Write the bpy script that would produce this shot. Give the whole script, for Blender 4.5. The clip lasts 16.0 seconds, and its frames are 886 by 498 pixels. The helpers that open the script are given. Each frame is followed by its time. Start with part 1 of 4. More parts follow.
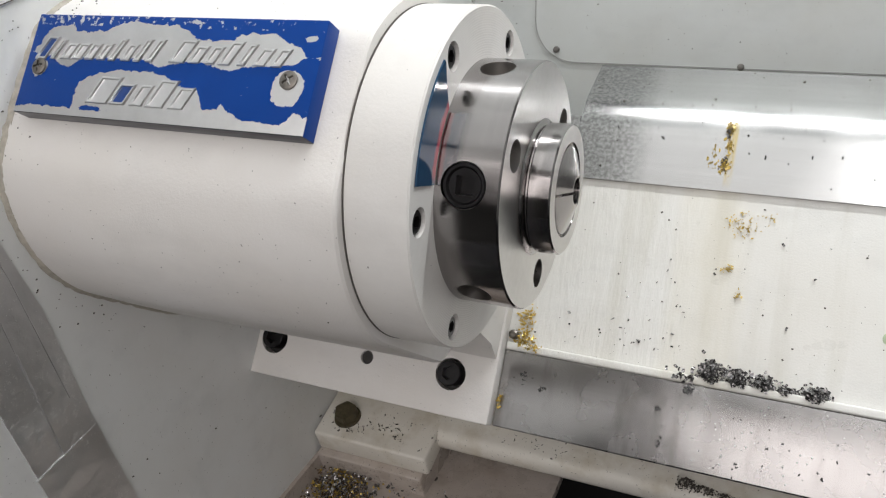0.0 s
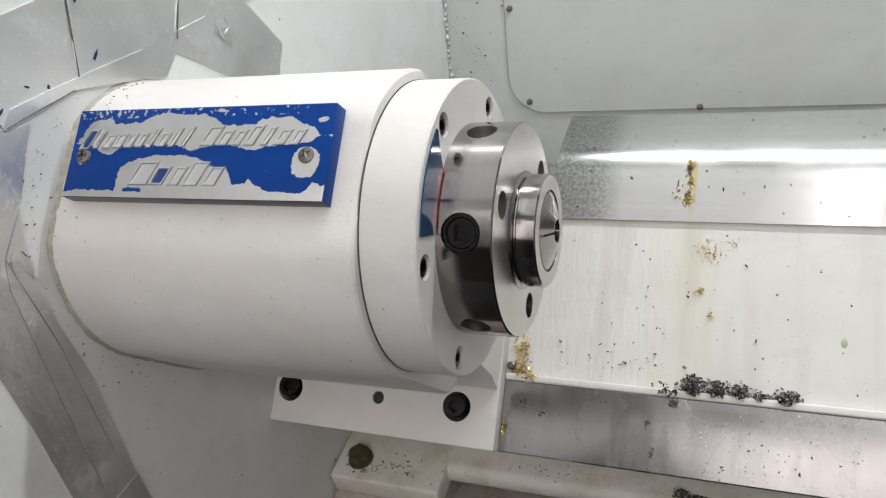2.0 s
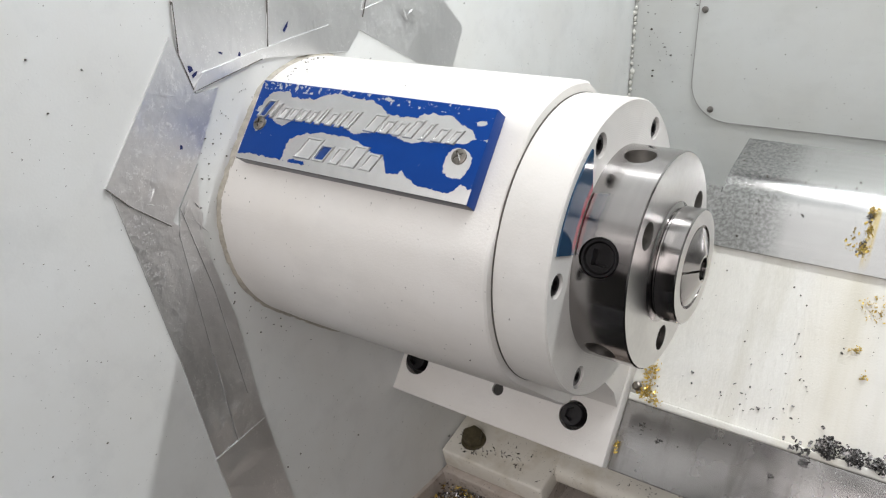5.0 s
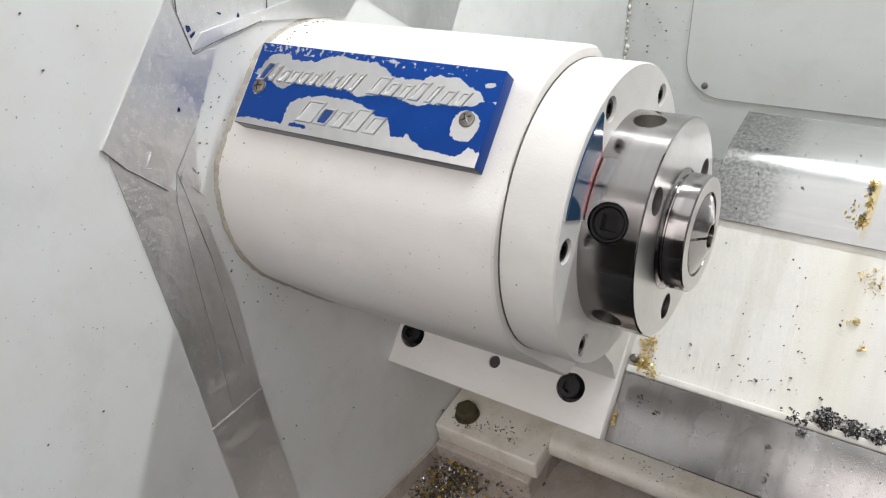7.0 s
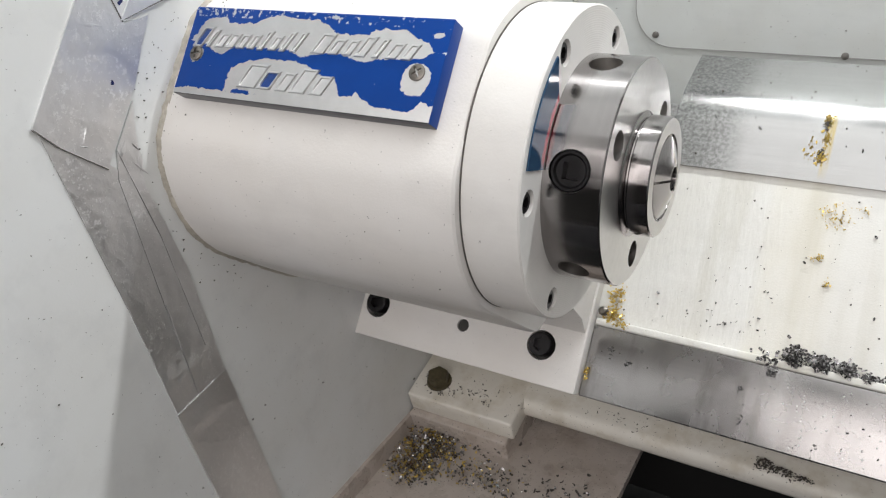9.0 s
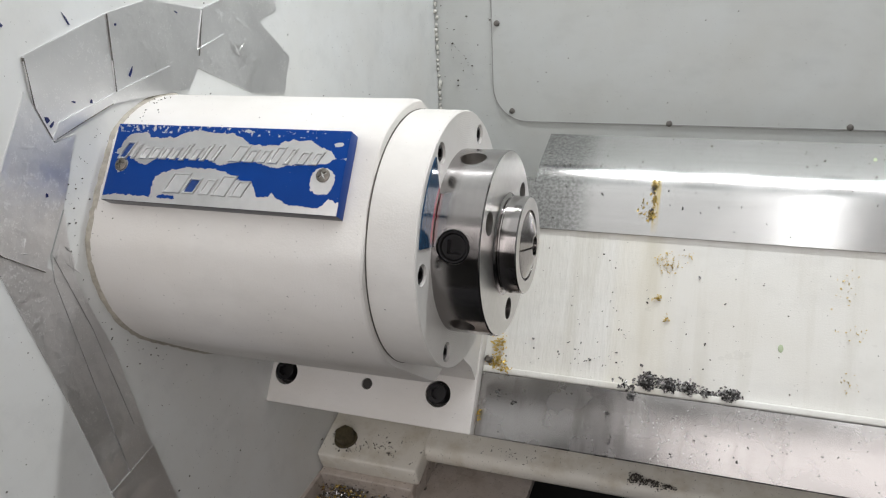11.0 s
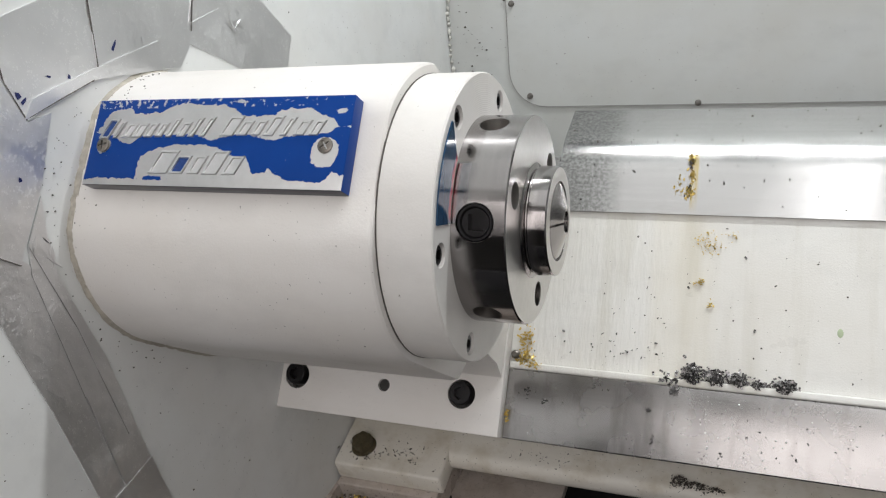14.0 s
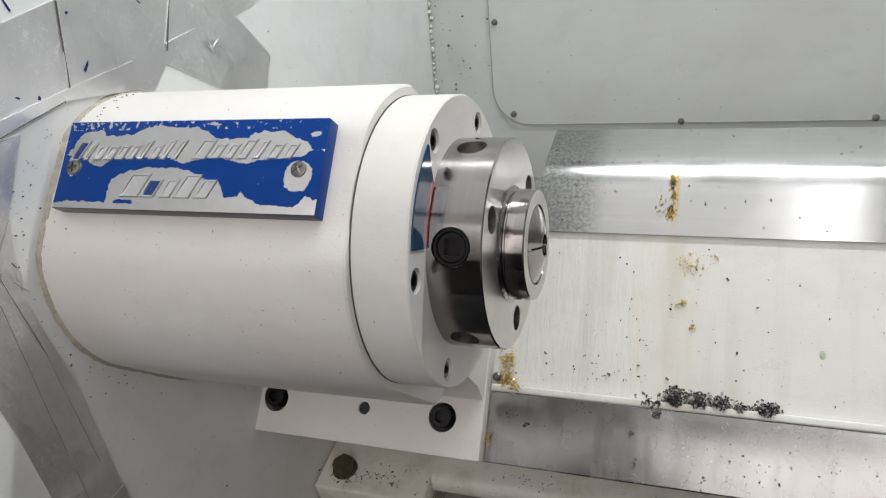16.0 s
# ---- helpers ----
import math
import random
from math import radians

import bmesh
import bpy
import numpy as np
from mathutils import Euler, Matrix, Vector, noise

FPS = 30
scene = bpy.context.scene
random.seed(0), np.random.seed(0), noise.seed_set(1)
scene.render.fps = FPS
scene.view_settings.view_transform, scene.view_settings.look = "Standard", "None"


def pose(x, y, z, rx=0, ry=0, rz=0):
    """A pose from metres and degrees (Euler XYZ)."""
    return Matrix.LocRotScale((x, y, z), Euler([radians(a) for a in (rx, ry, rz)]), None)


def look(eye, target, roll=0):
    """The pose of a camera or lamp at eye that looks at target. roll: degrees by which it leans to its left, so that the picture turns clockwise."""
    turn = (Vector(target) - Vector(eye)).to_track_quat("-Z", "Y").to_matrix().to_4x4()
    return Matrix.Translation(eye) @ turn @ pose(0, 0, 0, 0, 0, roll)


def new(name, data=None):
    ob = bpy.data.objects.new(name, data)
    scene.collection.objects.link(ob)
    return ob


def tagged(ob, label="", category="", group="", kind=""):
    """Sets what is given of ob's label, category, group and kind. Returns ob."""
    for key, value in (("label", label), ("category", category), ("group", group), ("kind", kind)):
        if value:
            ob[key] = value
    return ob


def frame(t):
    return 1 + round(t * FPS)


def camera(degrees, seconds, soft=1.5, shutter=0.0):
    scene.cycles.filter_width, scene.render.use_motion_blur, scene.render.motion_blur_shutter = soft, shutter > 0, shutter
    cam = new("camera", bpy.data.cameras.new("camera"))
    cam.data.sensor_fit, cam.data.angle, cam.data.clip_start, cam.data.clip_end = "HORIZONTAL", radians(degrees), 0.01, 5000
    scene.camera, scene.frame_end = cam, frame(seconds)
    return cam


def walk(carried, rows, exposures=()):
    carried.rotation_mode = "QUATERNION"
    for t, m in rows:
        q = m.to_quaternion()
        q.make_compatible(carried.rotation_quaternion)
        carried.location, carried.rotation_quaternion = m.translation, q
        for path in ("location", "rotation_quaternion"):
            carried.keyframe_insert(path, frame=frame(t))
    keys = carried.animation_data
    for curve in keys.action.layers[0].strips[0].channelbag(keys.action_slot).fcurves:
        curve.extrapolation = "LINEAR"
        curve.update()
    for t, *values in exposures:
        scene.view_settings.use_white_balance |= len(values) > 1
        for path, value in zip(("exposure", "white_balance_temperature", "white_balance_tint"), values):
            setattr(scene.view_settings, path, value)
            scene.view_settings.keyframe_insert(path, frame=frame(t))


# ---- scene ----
cam = camera(59.8, 16.0, soft=1.2)
PATH = [
    (0, (0.14, -0.096, 0.374), (-0.616, 0.183, -1.457), -59.9),
    (0.5, (0.134, -0.091, 0.385), (-0.687, 0.243, -1.408), -58.1),
    (1, (0.126, -0.09, 0.396), (-0.716, 0.292, -1.378), -56.7),
    (1.5, (0.138, -0.089, 0.408), (-0.662, 0.302, -1.383), -56.5),
    (2, (0.155, -0.11, 0.429), (-0.581, 0.297, -1.385), -56.1),
    (2.5, (0.122, -0.114, 0.446), (-0.602, 0.316, -1.368), -54.9),
    (3, (0.109, -0.095, 0.43), (-0.672, 0.324, -1.363), -54.8),
    (3.5, (0.144, -0.078, 0.428), (-0.772, 0.292, -1.31), -57.1),
    (4, (0.157, -0.076, 0.439), (-0.879, 0.234, -1.243), -59.5),
    (4.2, (0.163, -0.08, 0.434), (-0.901, 0.211, -1.234), -60.0),
    (6.3, (0.157, -0.097, 0.436), (-0.9, 0.118, -1.248), -61.2),
    (6.5, (0.156, -0.096, 0.434), (-0.895, 0.119, -1.254), -61.2),
    (7, (0.15, -0.1, 0.43), (-0.881, 0.115, -1.27), -61.2),
    (7.5, (0.154, -0.095, 0.427), (-0.853, 0.121, -1.287), -61.5),
    (8, (0.152, -0.097, 0.426), (-0.831, 0.115, -1.303), -62.3),
    (8.5, (0.156, -0.097, 0.421), (-0.802, 0.109, -1.322), -63.3),
    (9, (0.145, -0.104, 0.416), (-0.789, 0.068, -1.344), -66.3),
    (9.5, (0.165, -0.074, 0.462), (-0.699, 0.102, -1.333), -66.3),
    (10, (0.188, -0.093, 0.508), (-0.545, 0.187, -1.331), -58.0),
    (10.2, (0.182, -0.104, 0.51), (-0.54, 0.211, -1.328), -55.8),
    (12.3, (0.151, -0.117, 0.478), (-0.432, 0.316, -1.386), -51.3),
    (12.5, (0.141, -0.116, 0.469), (-0.445, 0.32, -1.393), -50.7),
    (13, (0.123, -0.11, 0.465), (-0.497, 0.324, -1.386), -50.4),
    (13.5, (0.131, -0.118, 0.442), (-0.544, 0.256, -1.403), -56.3),
    (14, (0.148, -0.117, 0.444), (-0.566, 0.278, -1.381), -55.7),
    (14.5, (0.139, -0.108, 0.444), (-0.615, 0.325, -1.357), -54.0),
    (15, (0.147, -0.112, 0.445), (-0.594, 0.326, -1.361), -53.7),
    (15.5, (0.155, -0.11, 0.442), (-0.559, 0.324, -1.376), -53.5),
    (16, (0.152, -0.109, 0.437), (-0.537, 0.325, -1.389), -52.8),
]
SLANT, HIGH = 37.5, 1.1
BED = pose(0, 0, HIGH, SLANT)          # slanted machine bed: x along the spindle, y up the slope, z out of the bed
LEVEL = pose(0, 0, HIGH)               # level frame with the same origin on the spindle axis
walk(cam, [(t, BED @ look(eye, target, roll)) for t, eye, target, roll in PATH],
     [(0, 0.0), (1, -0.08), (2.5, -0.12), (4, 0.02), (6.5, 0.20), (8, 0.18), (9.5, 0.15), (10.2, -0.08), (12.5, -0.16), (13.5, -0.10), (14, -0.10), (15, -0.16), (16, -0.18)])

# ---- light ----
world = bpy.data.worlds.new("shop_air")
scene.world = world
world.use_nodes = True
world.node_tree.nodes["Background"].inputs[0].default_value = (0.80, 0.85, 0.92, 1)
world.node_tree.nodes["Background"].inputs[1].default_value = 0.06


def area_lamp(name, eye, target, sx, sy, watts, colour):
    data = bpy.data.lights.new(name, "AREA")
    data.shape, data.size, data.size_y, data.energy, data.color = "RECTANGLE", sx, sy, watts, colour
    ob = new(name, data)
    ob.matrix_world = LEVEL @ look(eye, target)
    return ob


area_lamp("work_light", (0.36, 0.62, 0.86), (0.36, 0.0, 0.0), 1.0, 0.035, 11.5, (0.97, 0.99, 1.0))
area_lamp("shop_light", (0.40, -1.35, 1.20), (0.0, 0.0, 0.0), 1.7, 1.3, 18.5, (1.0, 0.945, 0.93))
area_lamp("roof_light", (0.10, -0.10, 0.985), (0.10, -0.10, 0.0), 0.60, 0.60, 1.0, (1.0, 1.0, 1.0))
area_lamp("tube_light", (0.355, -0.12, 0.975), (0.355, -0.12, 0.0), 0.05, 0.60, 0.8, (1.0, 1.0, 1.0))


# ---- materials ----
def material(name):
    m = bpy.data.materials.new(name)
    m.use_nodes = True
    nt = m.node_tree
    return m, nt, nt.nodes["Principled BSDF"]


def node(nt, kind, **values):
    n = nt.nodes.new(kind)
    for key, value in values.items():
        n.inputs[key.replace("_", " ")].default_value = value
    return n


def noise_node(nt, scale, detail=4.0, rough=0.55, stretch=None):
    co = nt.nodes.new("ShaderNodeTexCoord")
    mp = nt.nodes.new("ShaderNodeMapping")
    if stretch:
        mp.inputs["Scale"].default_value = stretch
    n = node(nt, "ShaderNodeTexNoise", Scale=scale, Detail=detail, Roughness=rough)
    nt.links.new(co.outputs["Object"], mp.inputs["Vector"])
    nt.links.new(mp.outputs["Vector"], n.inputs["Vector"])
    return n.outputs[0]


def ramp(nt, value, stops):
    r = nt.nodes.new("ShaderNodeValToRGB")
    e = r.color_ramp.elements
    while len(e) < len(stops):
        e.new(0.5)
    for el, (p, c) in zip(e, stops):
        el.position = p
        el.color = (c, c, c, 1) if isinstance(c, (int, float)) else (*c, 1)
    nt.links.new(value, r.inputs[0])
    return r.outputs[0]


def mix(nt, fac, a, b):
    n = nt.nodes.new("ShaderNodeMix")
    n.data_type = "RGBA"
    for sock, v in ((n.inputs[0], fac), (n.inputs[6], a), (n.inputs[7], b)):
        if isinstance(v, bpy.types.NodeSocket):
            nt.links.new(v, sock)
        else:
            sock.default_value = v if isinstance(v, (int, float)) else (*v, 1)
    return n.outputs[2]


def maths(nt, op, a, b=None):
    n = nt.nodes.new("ShaderNodeMath")
    n.operation = op
    for sock, v in zip(n.inputs, (a, b)):
        if isinstance(v, bpy.types.NodeSocket):
            nt.links.new(v, sock)
        elif v is not None:
            sock.default_value = v
    return n.outputs[0]


def axis_band(nt, axis, middle, half):
    """1 at the middle of a band along an object axis, falling softly to 0 at its edges."""
    co = nt.nodes.new("ShaderNodeTexCoord")
    sep = nt.nodes.new("ShaderNodeSeparateXYZ")
    nt.links.new(co.outputs["Object"], sep.inputs[0])
    d = maths(nt, "DIVIDE", maths(nt, "ABSOLUTE", maths(nt, "SUBTRACT", sep.outputs[axis], middle)), half)
    return ramp(nt, d, [(0.0, 1.0), (0.65, 0.8), (1.0, 0.0)])


def bump(nt, bsdf, height, strength, distance):
    b = node(nt, "ShaderNodeBump", Strength=strength, Distance=distance)
    nt.links.new(height, b.inputs["Height"])
    nt.links.new(b.outputs[0], bsdf.inputs["Normal"])


def paint(name, colour, dirt, rough=0.42, peel=0.25, speck=0.72, streak=None, drip=0.0, rings=False):
    """Sprayed machine paint: orange peel, faint stains and specks of grit."""
    m, nt, b = material(name)
    large = ramp(nt, noise_node(nt, 9.0, 5.0), [(0.35, 0.0), (0.75, 1.0)])
    c = mix(nt, large, colour, tuple(v * k for v, k in zip(colour, (0.92, 0.90, 0.87))))
    smudge = ramp(nt, noise_node(nt, 26.0, 6.0, 0.65, (0.5, 1.0, 1.0)), [(0.50, 0.0), (0.80, 0.40)])
    c = mix(nt, smudge, c, tuple(v * 0.72 for v in colour))
    if streak:
        s = ramp(nt, noise_node(nt, 30.0, 6.0, 0.6, streak), [(0.50, 0.0), (0.76, 0.55)])
        c = mix(nt, s, c, dirt)
    if drip:
        # a run of yellow cutting oil down the bed below the brass smear
        run = axis_band(nt, 0, 0.108, 0.030)
        run = maths(nt, "MULTIPLY", run, ramp(nt, noise_node(nt, 14.0, 5.0, 0.6, (1.0, 0.3, 1.0)), [(0.3, 0.0), (0.7, drip)]))
        c = mix(nt, run, c, (0.60, 0.52, 0.30))
    g = ramp(nt, noise_node(nt, 520.0, 2.0, 0.5), [(speck, 0.0), (speck + 0.02, 0.8)])
    c = mix(nt, g, c, (0.10, 0.09, 0.08))
    nt.links.new(c, b.inputs["Base Color"])
    r = ramp(nt, noise_node(nt, 40.0, 4.0), [(0.3, rough - 0.08), (0.7, rough + 0.10)])
    nt.links.new(r, b.inputs["Roughness"])
    h = noise_node(nt, 700.0, 3.0)
    if drip:
        runs = maths(nt, "MULTIPLY", noise_node(nt, 230.0, 5.0, 0.6, (1.0, 0.16, 1.0)), maths(nt, "ADD", maths(nt, "MULTIPLY", axis_band(nt, 0, 0.03, 0.075), 9.0), 1.0))
        h = maths(nt, "ADD", h, runs)
    if rings:
        # fine concentric turning marks on the face
        co = nt.nodes.new("ShaderNodeTexCoord")
        sep = nt.nodes.new("ShaderNodeSeparateXYZ")
        nt.links.new(co.outputs["Object"], sep.inputs[0])
        r = maths(nt, "SQRT", maths(nt, "ADD", maths(nt, "POWER", sep.outputs[1], 2.0), maths(nt, "POWER", sep.outputs[2], 2.0)))
        h = maths(nt, "ADD", h, maths(nt, "MULTIPLY", maths(nt, "SINE", maths(nt, "MULTIPLY", r, 5200.0)), 0.5))
    bump(nt, b, h, peel, 0.0006)
    return m


def steel(name, colour, rough, stretch, scale, depth=0.08, spots=0.0, oil=False, turned=False):
    """Machined metal with grinding lines along one direction."""
    m, nt, b = material(name)
    b.inputs["Metallic"].default_value = 1.0
    lines = noise_node(nt, scale, 4.0, 0.6, stretch)
    c = mix(nt, lines, tuple(v * 0.88 for v in colour), tuple(min(1, v * 1.08) for v in colour))
    if spots:
        s = ramp(nt, noise_node(nt, 60.0, 6.0, 0.65, (1.0, 0.22, 1.0)), [(0.55, 0.0), (0.72, spots)])
        c = mix(nt, s, c, (0.16, 0.14, 0.12))
    if spots and not oil:
        co = nt.nodes.new("ShaderNodeTexCoord")
        sep = nt.nodes.new("ShaderNodeSeparateXYZ")
        nt.links.new(co.outputs["Object"], sep.inputs[0])
        along_x = maths(nt, "ADD", maths(nt, "MULTIPLY", sep.outputs[0], 4.0), maths(nt, "MULTIPLY", noise_node(nt, 40.0, 4.0, 0.6, (1.0, 0.5, 1.0)), 0.03))
        # freshly ground right part, its colour darkened to offset the strong light there
        fresh_dimmed = ramp(nt, along_x, [(0.475, 0.0), (0.51, 1.0)])
        c = mix(nt, fresh_dimmed, mix(nt, 0.10, c, (0.30, 0.295, 0.29)), mix(nt, 0.6, c, (0.30, 0.29, 0.285)))
    if oil:
        # mottled oil film on the end of the way, and a yellow smear
        film = axis_band(nt, 0, 0.0, 0.055)
        film = maths(nt, "MULTIPLY", film, ramp(nt, noise_node(nt, 360.0, 4.0, 0.6), [(0.40, 0.35), (0.60, 0.85)]))
        c = mix(nt, film, c, (0.17, 0.17, 0.165))
        smear = maths(nt, "MULTIPLY", axis_band(nt, 0, 0.1115, 0.0035), ramp(nt, noise_node(nt, 60.0, 4.0, 0.6, (4.0, 0.4, 1.0)), [(0.35, 0.0), (0.6, 0.75)]))
        smear = maths(nt, "MULTIPLY", smear, axis_band(nt, 1, 0.091, 0.028))
        c = mix(nt, smear, c, (0.52, 0.38, 0.07))
    nt.links.new(c, b.inputs["Base Color"])
    r = ramp(nt, noise_node(nt, 25.0, 5.0), [(0.3, rough * 0.8), (0.7, rough * 1.25)])
    nt.links.new(r, b.inputs["Roughness"])
    if turned:
        # turned on a lathe: highlights spread along the axis
        tan = nt.nodes.new("ShaderNodeTangent")
        tan.direction_type, tan.axis = "RADIAL", "X"
        nt.links.new(tan.outputs[0], b.inputs["Tangent"])
        b.inputs["Anisotropic"].default_value, b.inputs["Anisotropic Rotation"].default_value = 0.96, 0.25
    if spots or oil:
        # lapped lengthwise: highlights spread across the way
        tan = nt.nodes.new("ShaderNodeTangent")
        tan.direction_type, tan.axis = "RADIAL", "Y"
        nt.links.new(tan.outputs[0], b.inputs["Tangent"])
        b.inputs["Anisotropic"].default_value, b.inputs["Anisotropic Rotation"].default_value = 0.45, 0.25
    bump(nt, b, lines, depth, 0.0004)
    return m


def plain(name, colour, rough=0.5, metal=0.0, grain=200.0, amount=0.25):
    m, nt, b = material(name)
    n = noise_node(nt, grain, 4.0)
    c = mix(nt, n, tuple(v * (1 - amount) for v in colour), tuple(min(1, v * (1 + amount)) for v in colour))
    nt.links.new(c, b.inputs["Base Color"])
    b.inputs["Roughness"].default_value, b.inputs["Metallic"].default_value = rough, metal
    bump(nt, b, n, 0.2, 0.0003)
    return m


M_HEAD = paint("cream_white_casting_paint", (0.78, 0.765, 0.745), (0.45, 0.38, 0.25), 0.42, 0.30, 0.735)
M_FLANGE = paint("white_cap_paint", (0.78, 0.77, 0.75), (0.45, 0.38, 0.25), 0.40, 0.18, 0.755, rings=True)
M_BEDP = paint("bed_casting_paint", (0.73, 0.73, 0.70), (0.48, 0.46, 0.38), 0.34, 0.30, 0.74, (1.0, 0.10, 1.0), 0.3)
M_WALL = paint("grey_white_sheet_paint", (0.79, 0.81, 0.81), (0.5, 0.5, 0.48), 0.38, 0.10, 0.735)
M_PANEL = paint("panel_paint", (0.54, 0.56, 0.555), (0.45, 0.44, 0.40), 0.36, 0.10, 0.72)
M_LEDGE = paint("grimy_casting_paint", (0.78, 0.76, 0.70), (0.40, 0.33, 0.20), 0.5, 0.3, 0.70, (1, 1, 1))
M_PAN = paint("oily_pan_paint", (0.52, 0.47, 0.43), (0.20, 0.14, 0.09), 0.28, 0.3, 0.67, (1, 1, 1))
M_RING = steel("turned_steel", (0.40, 0.38, 0.375), 0.135, (300.0, 1.0, 1.0), 3.0, 0.03, turned=True)
M_FACE = steel("faced_steel", (0.62, 0.61, 0.60), 0.34, (1, 1, 1), 300.0, 0.03)
M_DRILLED = steel("drilled_steel", (0.52, 0.50, 0.48), 0.30, (1, 1, 1), 300.0, 0.05)
M_RAIL = steel("ground_way_steel", (0.49, 0.48, 0.475), 0.25, (1.0, 45.0, 45.0), 8.0, 0.06, 0.45)
M_RAILUP = steel("oily_ground_way_steel", (0.50, 0.495, 0.49), 0.21, (1.0, 45.0, 45.0), 8.0, 0.06, 0.1, True)
M_DARK = plain("black_oxide_steel", (0.022, 0.021, 0.022), 0.28, 0.7)
# near-black for bore bottoms: the shade in the holes is put into the colour
M_BORE = plain("shadowed_bore", (0.05, 0.048, 0.046), 0.5, 0.5)
# near-black colour standing in for the darkness below ledge and pan
M_BLACK = plain("black_for_sump_dark", (0.012, 0.012, 0.012), 0.6)
M_UNSEEN_DARK = plain("unseen_dark_grey_paint", (0.035, 0.035, 0.04), 0.5)
M_SHADE = plain("unseen_mid_grey_paint", (0.28, 0.28, 0.28), 0.5)
M_GRIME = plain("grey_grime", (0.13, 0.12, 0.11), 0.7, 0.0, 90.0, 0.7)
M_GREEN = plain("dried_coolant", (0.42, 0.50, 0.33), 0.4)
M_RUST = plain("rusty_bolt_steel", (0.10, 0.085, 0.05), 0.6, 0.4, 300.0, 0.6)
M_CAULK = plain("grimy_sealant", (0.44, 0.41, 0.35), 0.6, 0.0, 220.0, 0.55)
M_BRASS = plain("brass_swarf", (0.62, 0.46, 0.13), 0.32, 0.9, 400.0, 0.4)
M_SWARF = plain("grey_steel_swarf", (0.22, 0.215, 0.215), 0.24, 0.9, 400.0, 0.5)
M_SPECK = plain("dark_grit", (0.085, 0.075, 0.065), 0.6, 0.2)


# ---- mesh helpers ----
def part(name, bm, mat, parent, label="", sharp=32.0):
    """One mesh object under a thing or a part; with no parent, a thing of its own in the level frame."""
    bmesh.ops.recalc_face_normals(bm, faces=bm.faces[:])
    me = bpy.data.meshes.new(name)
    bm.to_mesh(me)
    bm.free()
    me.materials.append(mat)
    me.shade_smooth()
    me.set_sharp_from_angle(angle=radians(sharp))
    ob = new(name, me)
    if isinstance(parent, Matrix):
        ob.matrix_world = parent
    elif parent:
        ob.parent = parent
    return tagged(ob, label)


def thing(name, m, label, category, group="", kind=""):
    ob = new(name)
    ob.empty_display_size = 0.01
    ob.matrix_world = m
    return tagged(ob, label, category, group, kind)


def lathe(profile, seg=96, bm=None, close=False):
    """Turns (x, radius) pairs about the x axis."""
    bm = bm or bmesh.new()
    rings = []
    for x, r in profile:
        if r <= 0:
            rings.append([bm.verts.new((x, 0, 0))])
        else:
            rings.append([bm.verts.new((x, r * math.cos(2 * math.pi * i / seg), r * math.sin(2 * math.pi * i / seg))) for i in range(seg)])
    pairs = list(zip(rings, rings[1:])) + ([(rings[-1], rings[0])] if close else [])
    for a, b in pairs:
        for i in range(seg):
            j = (i + 1) % seg
            if len(a) == 1 and len(b) == 1:
                continue
            if len(a) == 1:
                bm.faces.new((a[0], b[i], b[j]))
            elif len(b) == 1:
                bm.faces.new((a[i], a[j], b[0]))
            else:
                bm.faces.new((a[i], a[j], b[j], b[i]))
    return bm


def box(x0, x1, y0, y1, z0, z1, bevel=0.0, bm=None, m=None):
    own = bm or bmesh.new()
    geom = bmesh.ops.create_cube(own, size=1.0)["verts"]
    bmesh.ops.transform(own, matrix=Matrix.Translation(((x0 + x1) / 2, (y0 + y1) / 2, (z0 + z1) / 2)) @ Matrix.Diagonal((x1 - x0, y1 - y0, z1 - z0, 1)), verts=geom)
    if bevel:
        edges = list({e for v in geom for e in v.link_edges})
        out = bmesh.ops.bevel(own, geom=edges, offset=bevel, segments=3, affect="EDGES", profile=0.5)
        geom = list({v for f in out["faces"] for v in f.verts} | {v for v in geom if v.is_valid})
    if m is not None:
        bmesh.ops.transform(own, matrix=m, verts=geom)
    return own


def prism(outline, x0, x1, bm=None, bevel=0.0):
    """Extrudes a closed outline of (y, z) along x."""
    bm = bm or bmesh.new()
    a = [bm.verts.new((x0, y, z)) for y, z in outline]
    b = [bm.verts.new((x1, y, z)) for y, z in outline]
    n = len(a)
    for i in range(n):
        bm.faces.new((a[i], a[(i + 1) % n], b[(i + 1) % n], b[i]))
    bm.faces.new(a[::-1])
    bm.faces.new(b)
    if bevel:
        bmesh.ops.bevel(bm, geom=bm.edges[:], offset=bevel, segments=2, affect="EDGES", profile=0.5)
    return bm


def rod(radius, depth, seg, m, bm=None):
    """A cylinder along z from 0 down to -depth, moved by m."""
    bm = bm or bmesh.new()
    g = bmesh.ops.create_cone(bm, cap_ends=True, segments=seg, radius1=radius, radius2=radius, depth=depth)["verts"]
    bmesh.ops.transform(bm, matrix=m @ Matrix.Translation((0, 0, -depth / 2)), verts=g)
    return bm


